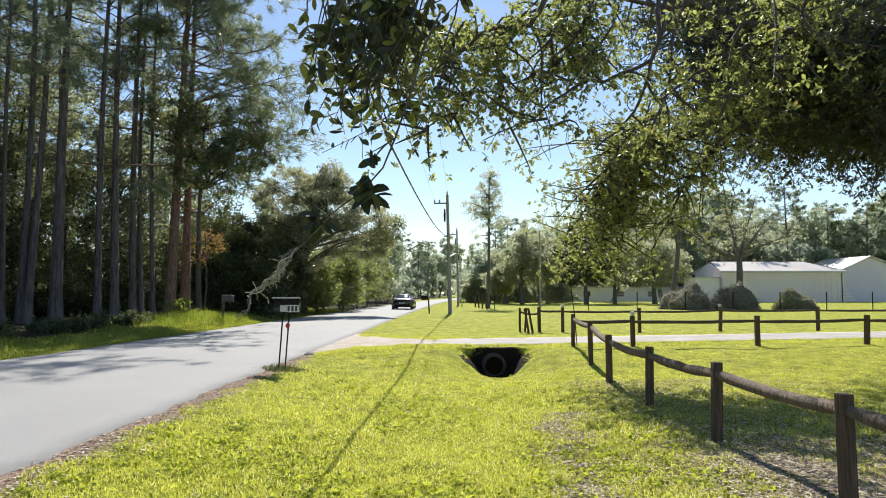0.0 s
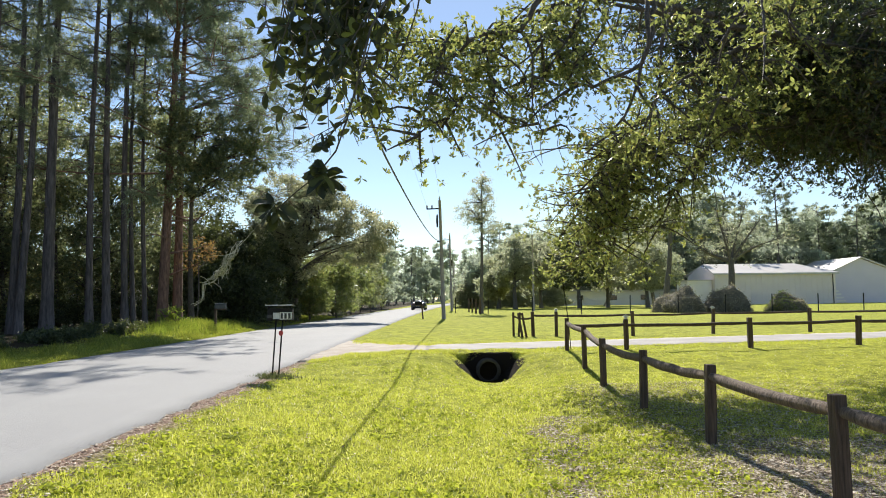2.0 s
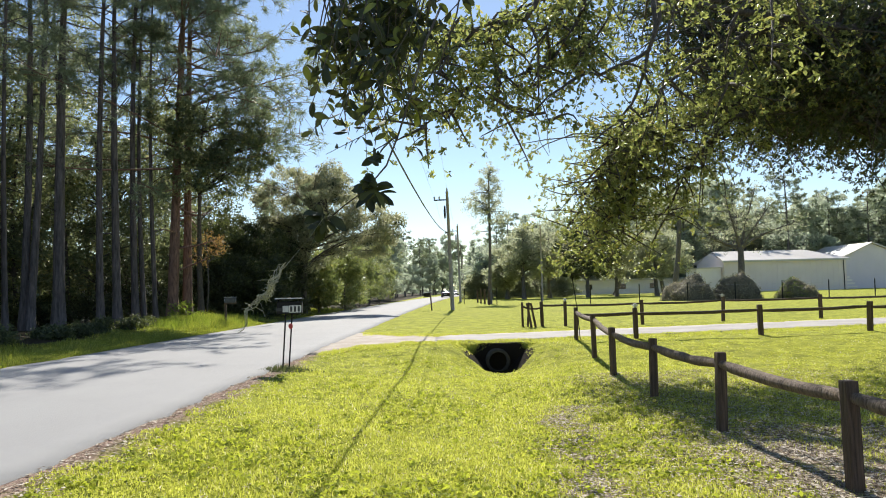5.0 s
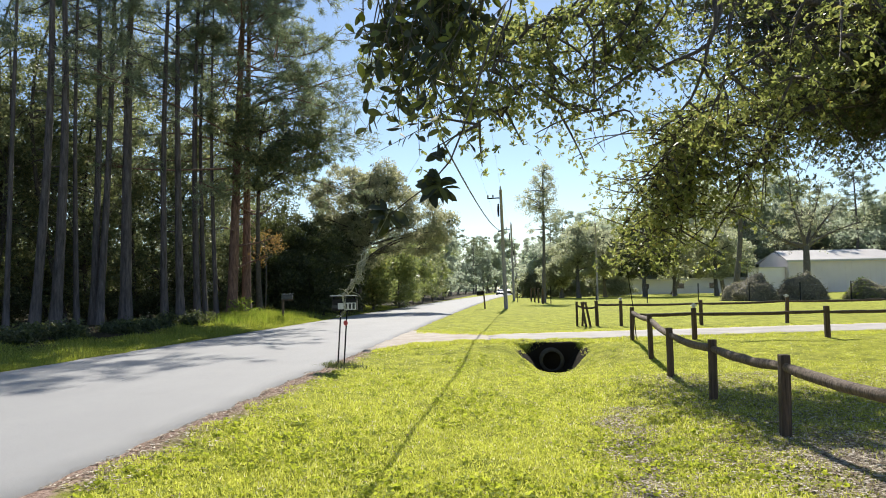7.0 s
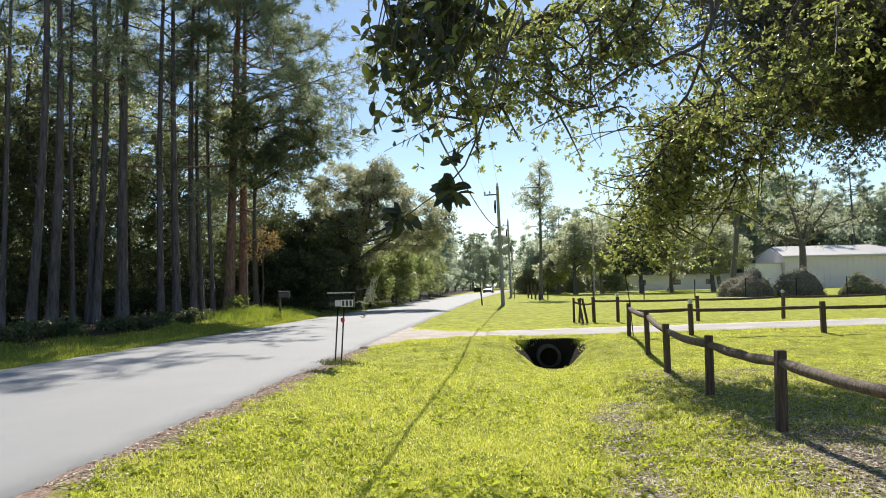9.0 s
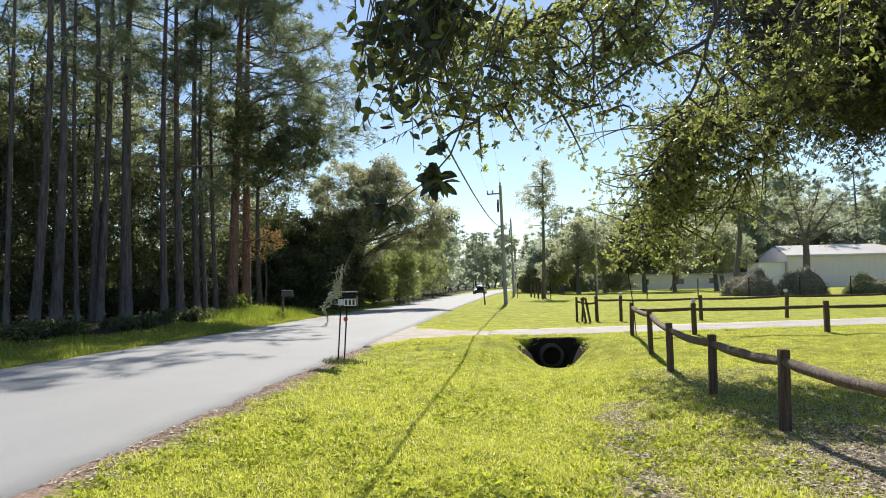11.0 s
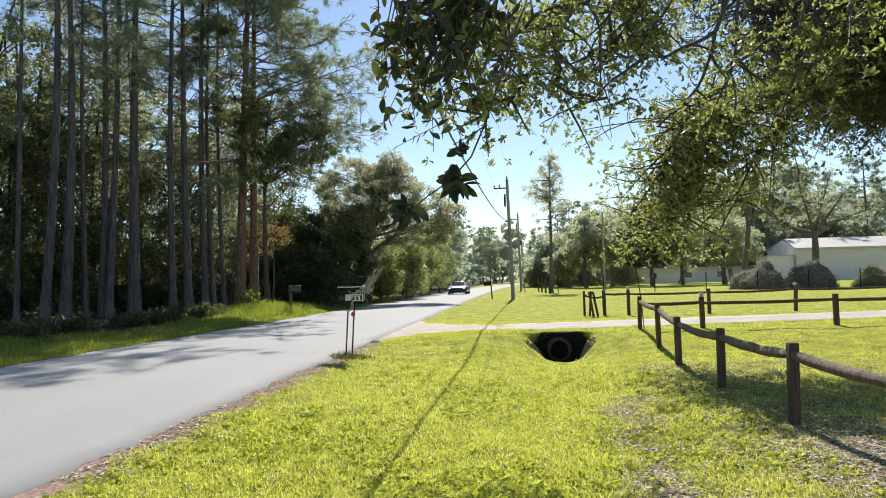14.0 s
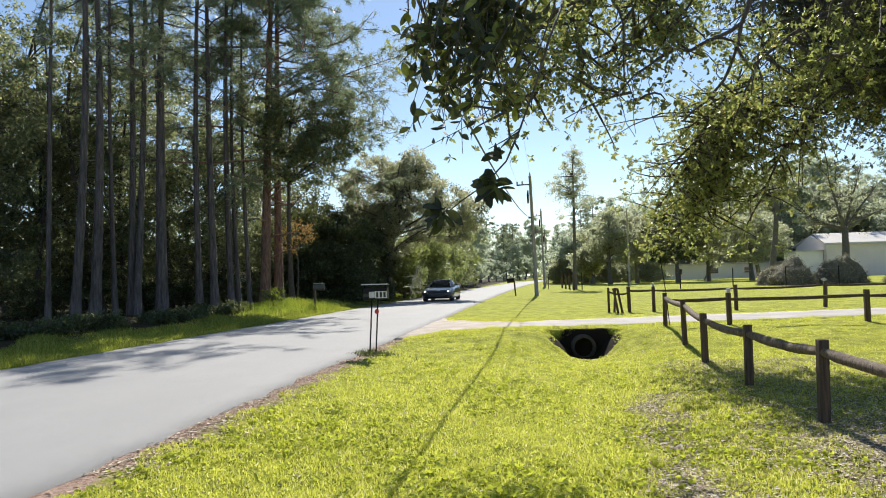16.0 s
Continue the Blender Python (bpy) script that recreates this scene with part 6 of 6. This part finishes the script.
def build_car(label, lit):
    """A low dark coupe. It looks along -y in its own space, standing on z = 0."""
    ob = thing("car", label, "car")
    # stations along the length: y, half width, sill, beltline
    st = [(-2.26, 0.6, 0.3, 0.5), (-2.16, 0.80, 0.2, 0.6), (-1.8, 0.95, 0.15, 0.68), (-1.36, 0.98, 0.15, 0.76), (-0.8, 0.94, 0.16, 0.8), (-0.2, 0.93, 0.16, 0.84), (0.7, 0.94, 0.16, 0.87), (1.4, 0.99, 0.17, 0.93), (1.95, 0.91, 0.2, 0.91), (2.2, 0.72, 0.32, 0.84)]
    v, f = [], []
    for y, w, lo, hi in st:
        ring = [(-w * 0.9, lo), (-w, lo + 0.12), (-w, lo + 0.6 * (hi - lo)), (-w * 0.93, hi - 0.03), (-w * 0.72, hi + 0.03), (0, hi + 0.03), (w * 0.72, hi + 0.03), (w * 0.93, hi - 0.03), (w, lo + 0.6 * (hi - lo)), (w, lo + 0.12), (w * 0.9, lo), (0, lo)]
        v += [(x, y, z) for x, z in ring]
    n = 12
    bm = bmesh.new()
    bv = [bm.verts.new(p) for p in v]
    for r in range(len(st) - 1):
        for c in range(n):
            bm.faces.new((bv[r * n + c], bv[r * n + (c + 1) % n], bv[(r + 1) * n + (c + 1) % n], bv[(r + 1) * n + c]))
    bm.faces.new(bv[:n])
    bm.faces.new(bv[-n:][::-1])
    bmesh.ops.subdivide_edges(bm, edges=bm.edges, cuts=1, use_grid_fill=True, smooth=0.6)
    part("body", bm, CAR_PAINT, ob, smooth=True)
    # glasshouse
    # rows of the rounded cabin: y at the foot, y at the roof, half widths, heights
    rings = []
    for f, w, z in ((0.0, 0.8, 0.82), (0.35, 0.75, 0.98), (0.7, 0.66, 1.13), (0.93, 0.58, 1.215)):
        y_a, y_b = -0.95 + 0.95 * f, 1.75 - 0.95 * f
        rings.append([(w * c, y_a + (y_b - y_a) * t, z + 0.06 * t * (1 - f)) for c, t in ((-0.8, 0.04), (-0.4, 0.0), (0.4, 0.0), (0.8, 0.04), (1.0, 0.2), (1.02, 0.5), (0.92, 0.85), (0.45, 1.0), (-0.45, 1.0), (-0.92, 0.85), (-1.02, 0.5), (-1.0, 0.2))])
    bm = bmesh.new()
    rows = [[bm.verts.new(p) for p in ring] for ring in rings]
    for a, b in zip(rows, rows[1:]):
        for i in range(12):
            bm.faces.new((a[i], a[(i + 1) % 12], b[(i + 1) % 12], b[i]))
    part("windows", bm, DARK_GLASS, ob, "dark tinted glass", True)
    bm = bmesh.new()
    rows = [[bm.verts.new((x * k, 0.4 + (y - 0.4) * k, z + up)) for x, y, z in rings[-1]] for k, up in ((1.0, -0.02), (1.03, 0.0), (0.9, 0.045), (0.5, 0.07))]
    for a, b in zip(rows, rows[1:]):
        for i in range(12):
            bm.faces.new((a[i], a[(i + 1) % 12], b[(i + 1) % 12], b[i]))
    bm.faces.new(rows[-1])
    part("roof", bm, CAR_PAINT, ob, "", True)
    for s in (-1, 1):
        for ya, yb, wa, wb in ((-0.95, -0.06, 0.72, 0.5), (1.72, 0.86, 0.7, 0.5)):
            way = [(s * (wa + (wb - wa) * t), ya + (yb - ya) * t, 0.83 + 0.39 * t) for t in (0.0, 0.35, 0.7, 1.0)]
            mesh_part("pillar", Tubes().add(way, 0.035, 6).mesh("pillar"), CAR_PAINT, ob, smooth=True)
    for s in (-1, 1):
        part("door_handle", boxed(s * 0.905 - 0.015, 0.3, 0.74, s * 0.905 + 0.015, 0.5, 0.77, 0.005), ALLOY, ob)
        part("mirror", boxed(s * 0.98 - 0.11, -0.62, 0.9, s * 0.98 + 0.11, -0.5, 1.03, 0.03), CAR_PAINT, ob)
        bm = bmesh.new()
        ball = bmesh.ops.create_uvsphere(bm, u_segments=14, v_segments=8, radius=1.0)
        bmesh.ops.transform(bm, matrix=pose(s * 0.7, -2.0, 0.585) @ Matrix.Diagonal((0.14, 0.17, 0.085, 1)), verts=ball["verts"])
        lamp = part("headlight", bm, LENS, ob, "clear oval headlight", True)
        if lit:
            bm = bmesh.new()
            ball = bmesh.ops.create_uvsphere(bm, u_segments=10, v_segments=6, radius=0.05)
            bmesh.ops.transform(bm, matrix=pose(s * 0.7, -2.15, 0.585), verts=ball["verts"])
            part("bulb", bm, LAMP_ON, lamp, "lit lamp")
        part("air_intake", boxed(s * 0.68 - 0.13, -2.2, 0.24, s * 0.68 + 0.13, -2.1, 0.4, 0.02), DARK_MARK, ob)
        part("tail_light", boxed(s * 0.62 - 0.16, 2.06, 0.72, s * 0.62 + 0.16, 2.22, 0.8, 0.02), TAIL_LENS, ob, "red tail light")
    part("grille", boxed(-0.48, -2.285, 0.27, 0.48, -2.18, 0.47, 0.03), DARK_MARK, ob, "wide dark grille")
    plate = part("number_plate", boxed(-0.26, 2.205, 0.5, 0.26, 2.225, 0.62), WHITE_PLATE, ob)
    part("bar", boxed(-0.2, 2.226, 0.53, 0.2, 2.229, 0.59), DARK_MARK, plate)
    part("bumper", boxed(-0.72, 2.14, 0.34, 0.72, 2.2, 0.46, 0.02), DARK_MARK, ob)
    wheels = []
    for sx in (-1, 1):
        for y in (-1.38, 1.36):
            hub = new("wheel")
            hub.parent = ob
            hub.location = (sx * 0.82, y, 0.33)
            t, f2, ring = [], [], 22
            for w, r in ((-0.12, 0.22), (-0.12, 0.31), (-0.09, 0.33), (0.09, 0.33), (0.12, 0.31), (0.12, 0.22)):
                t += [(w, r * math.cos(2 * math.pi * k / ring), r * math.sin(2 * math.pi * k / ring)) for k in range(ring)]
            for r in range(6):
                for k in range(ring):
                    f2.append((r * ring + k, r * ring + (k + 1) % ring, ((r + 1) % 6) * ring + (k + 1) % ring, ((r + 1) % 6) * ring + k))
            mesh_part("tyre", raw_mesh("tyre", np.array(t), np.array(f2)), RUBBER, hub)
            bm = bmesh.new()
            r = bmesh.ops.create_cone(bm, cap_ends=True, segments=22, radius1=0.07, radius2=0.07, depth=0.2)
            bmesh.ops.transform(bm, matrix=pose(0, 0, 0, 0, 90, 0), verts=r["verts"])
            for k in range(5):
                box(bm, -0.1, -0.025, 0.05, 0.1, 0.025, 0.222, 0, pose(0, 0, 0, 72 * k, 0, 0))
            part("rim", bm, ALLOY, hub, "five-spoke alloy rim")
            wheels.append(hub)
    return ob, wheels


near_oak()
left_woods()
roadside_oak()
right_trees()
field_thicket()
far_pines()
far_woods()
build_fences()
build_mailbox()
field_pole()
small_mailbox(-10.45, 33.0, "small dark grey mailbox on a wooden post by the woods", 0, 0, GREY_PAINT)
small_mailbox(-0.95, 48.5, "dark mailbox on a leaning post at the road's edge", 180, 4)
small_mailbox(-8.0, 84.0, "small distant mailbox on the far verge", 0)
small_mailbox(-7.6, 96.0, "small distant mailbox on the far verge", 0)
build_culvert()
build_lines()
build_sheds()
build_heaps()
spray, twig, moss = hanging_spray(), hanging_twig(), moss_strand()
leaving, leaving_wheels = build_car("dark grey car driving away down the road", False)
coming, coming_wheels = build_car("low dark coupe coming along the road", True)
build_grass()
apron_grass()
build_litter()


def lane(y, side):
    """A place in the lane: side metres right of the road's middle."""
    return (near_edge(y) + far_edge(y)) / 2 + side


def drift(y):
    """Degrees by which the road there has turned to the right."""
    return math.degrees(0.026 + 0.00044 * max(y - 45.0, 0))


def motions():
    walk(spray, [
        (0, pose(-0.386, 2.834, 2.506, 0, -0.4, 0)),
        (0.4, pose(-0.361, 2.834, 2.516, 0, -0.1, 0)),
        (0.8, pose(-0.444, 2.817, 2.530, 0, -0.9, 0)),
        (1.2, pose(-0.556, 2.788, 2.558, 0, -2.1, 0)),
        (1.6, pose(-0.553, 2.790, 2.554, 0, -2.0, 0)),
        (2, pose(-0.506, 2.800, 2.549, 0, -1.6, 0)),
        (2.4, pose(-0.502, 2.802, 2.546, 0, -1.5, 0)),
        (2.8, pose(-0.493, 2.805, 2.542, 0, -1.4, 0)),
        (3.2, pose(-0.478, 2.809, 2.539, 0, -1.3, 0)),
        (3.6, pose(-0.449, 2.815, 2.534, 0, -1.0, 0)),
        (4, pose(-0.428, 2.823, 2.521, 0, -0.8, 0)),
        (6.4, pose(-0.291, 2.850, 2.490, 0, 0.6, 0)),
        (6.5, pose(-0.351, 2.837, 2.510, 0, -0.0, 0)),
        (7, pose(-0.363, 2.836, 2.509, 0, -0.1, 0)),
        (7.6, pose(-0.397, 2.833, 2.504, 0, -0.5, 0)),
        (8.2, pose(-0.330, 2.844, 2.495, 0, 0.2, 0)),
        (8.8, pose(-0.325, 2.847, 2.490, 0, 0.3, 0)),
        (9.2, pose(-0.328, 2.847, 2.488, 0, 0.2, 0)),
        (11.4, pose(-0.395, 2.834, 2.502, 0, -0.5, 0)),
        (11.8, pose(-0.379, 2.840, 2.489, 0, -0.3, 0)),
        (12.2, pose(-0.326, 2.848, 2.484, 0, 0.2, 0)),
        (12.6, pose(-0.292, 2.857, 2.468, 0, 0.6, 0)),
        (13, pose(-0.255, 2.861, 2.467, 0, 0.9, 0)),
        (13.3, pose(-0.310, 2.851, 2.480, 0, 0.4, 0)),
        (13.6, pose(-0.347, 2.846, 2.483, 0, 0.0, 0)),
        (13.9, pose(-0.332, 2.849, 2.479, 0, 0.2, 0)),
        (14.2, pose(-0.308, 2.853, 2.477, 0, 0.4, 0)),
        (14.5, pose(-0.305, 2.854, 2.471, 0, 0.5, 0)),
        (14.8, pose(-0.294, 2.857, 2.468, 0, 0.6, 0)),
        (15.4, pose(-0.293, 2.859, 2.462, 0, 0.6, 0)),
        (16, pose(-0.291, 2.860, 2.459, 0, 0.6, 0)),
    ])
    walk(twig, [
        (0, pose(-0.268, 2.260, 1.934, 0, 0.1, 0)),
        (0.4, pose(-0.253, 2.262, 1.931, 0, 0.4, 0)),
        (0.8, pose(-0.324, 2.249, 1.955, 0, -1.3, 0)),
        (1.2, pose(-0.418, 2.223, 2.017, 0, -3.7, 0)),
        (1.6, pose(-0.421, 2.224, 2.010, 0, -3.8, 0)),
        (2, pose(-0.388, 2.231, 2.002, 0, -2.9, 0)),
        (2.4, pose(-0.388, 2.232, 1.998, 0, -3.0, 0)),
        (2.8, pose(-0.385, 2.233, 1.993, 0, -2.9, 0)),
        (3.2, pose(-0.377, 2.235, 1.989, 0, -2.7, 0)),
        (3.6, pose(-0.356, 2.240, 1.982, 0, -2.1, 0)),
        (4, pose(-0.333, 2.247, 1.961, 0, -1.6, 0)),
        (6.4, pose(-0.178, 2.269, 1.930, 0, 2.3, 0)),
        (6.5, pose(-0.221, 2.263, 1.945, 0, 1.2, 0)),
        (7, pose(-0.221, 2.263, 1.946, 0, 1.2, 0)),
        (7.6, pose(-0.240, 2.262, 1.942, 0, 0.7, 0)),
        (8.2, pose(-0.178, 2.269, 1.929, 0, 2.3, 0)),
        (8.8, pose(-0.164, 2.271, 1.922, 0, 2.7, 0)),
        (9.2, pose(-0.164, 2.272, 1.920, 0, 2.7, 0)),
        (11.4, pose(-0.224, 2.261, 1.956, 0, 1.2, 0)),
        (11.8, pose(-0.213, 2.266, 1.930, 0, 1.4, 0)),
        (12.2, pose(-0.172, 2.270, 1.926, 0, 2.4, 0)),
        (12.6, pose(-0.147, 2.276, 1.898, 0, 3.1, 0)),
        (13, pose(-0.119, 2.277, 1.900, 0, 3.8, 0)),
        (13.3, pose(-0.163, 2.271, 1.927, 0, 2.7, 0)),
        (13.6, pose(-0.193, 2.267, 1.936, 0, 1.9, 0)),
        (13.9, pose(-0.182, 2.269, 1.930, 0, 2.2, 0)),
        (14.2, pose(-0.163, 2.271, 1.928, 0, 2.7, 0)),
        (14.5, pose(-0.162, 2.272, 1.920, 0, 2.7, 0)),
        (14.8, pose(-0.151, 2.273, 1.914, 0, 3.0, 0)),
        (15.4, pose(-0.144, 2.275, 1.906, 0, 3.1, 0)),
        (16, pose(-0.136, 2.276, 1.903, 0, 3.4, 0)),
    ])
    walk(moss, [
        (0, pose(-0.445, 2.150, 1.746, -11.8, 39.6, 0)),
        (0.5, pose(-0.452, 2.150, 1.743, -1.2, 31.8, 0)),
        (1, pose(-0.593, 2.150, 1.762, 26.4, 47.7, 0)),
        (1.2, pose(-0.716, 2.096, 1.746, 48.0, 20.5, 21.2)),
        (1.6, pose(-0.737, 2.081, 1.831, 68.9, 24.6, 47.1)),
        (2, pose(-0.599, 2.150, 1.785, 21.2, 44.1, 0)),
        (2.5, pose(-0.581, 2.150, 1.810, -6.3, 44.9, 0)),
        (3, pose(-0.586, 2.150, 1.815, -12.2, 37.7, 0)),
        (3.5, pose(-0.580, 2.150, 1.821, -12.1, 38.0, 0)),
        (4, pose(-0.542, 2.150, 1.787, -5.4, 45.7, 0)),
        (6.4, pose(-0.399, 2.184, 1.634, 38.5, 23.6, 17.7)),
        (6.5, pose(-0.390, 2.150, 1.772, -10.0, 36.8, 0)),
        (7, pose(-0.397, 2.150, 1.741, 24.6, 31.2, 0)),
        (7.5, pose(-0.495, 2.150, 1.692, 43.2, 47.7, 0)),
        (8, pose(-0.453, 2.150, 1.633, 49.1, 35.0, 0)),
        (8.5, pose(-0.368, 2.150, 1.677, 28.1, 41.6, 0)),
        (9, pose(-0.372, 2.150, 1.625, 58.3, 39.0, 0)),
        (9.2, pose(-0.359, 2.190, 1.653, 44.2, 19.4, 17.9)),
        (11.3, pose(-0.493, 2.163, 1.675, 43.4, 19.0, 17.1)),
        (11.5, pose(-0.477, 2.150, 1.714, 51.9, 40.3, 0)),
        (12, pose(-0.474, 2.150, 1.677, 45.3, 63.0, 0)),
        (12.5, pose(-0.380, 2.150, 1.622, 52.1, 51.7, 0)),
        (13, pose(-0.319, 2.150, 1.648, 56.2, 42.1, 0)),
        (13.5, pose(-0.349, 2.150, 1.725, 23.1, 34.1, 0)),
        (14, pose(-0.382, 2.150, 1.642, 42.1, 51.6, 0)),
        (14.5, pose(-0.340, 2.150, 1.637, 61.2, 42.5, 0)),
        (15, pose(-0.350, 2.150, 1.636, 61.0, 38.1, 0)),
        (15.5, pose(-0.327, 2.150, 1.633, 66.0, 41.6, 0)),
        (16, pose(-0.337, 2.150, 1.628, 66.4, 40.1, 0)),
    ])
    rows_a, rows_b, spin_a, spin_b = [], [], [], []
    for k in range(33):
        t = k * 0.5
        ya, yb = 63.0 + 15.0 * t, 43.3 + 13.0 * (16.0 - t)
        rows_a.append((t, pose(lane(ya, 1.45), ya, 0.225, 0, 0, 180 - drift(ya))))
        rows_b.append((t, pose(lane(yb, 0.1), yb, 0.225, 0, 0, -drift(yb))))
    walk(leaving, rows_a)
    walk(coming, rows_b)
    # wheels turn less than a quarter from row to row
    for wheels, speed in ((leaving_wheels, 15.0), (coming_wheels, 13.0)):
        for hub in wheels:
            x, y, z = hub.location
            step_t = 1 / 30
            walk(hub, [(k * step_t, pose(x, y, z, math.degrees(speed * k * step_t / 0.33), 0, 0)) for k in range(481)])


motions()
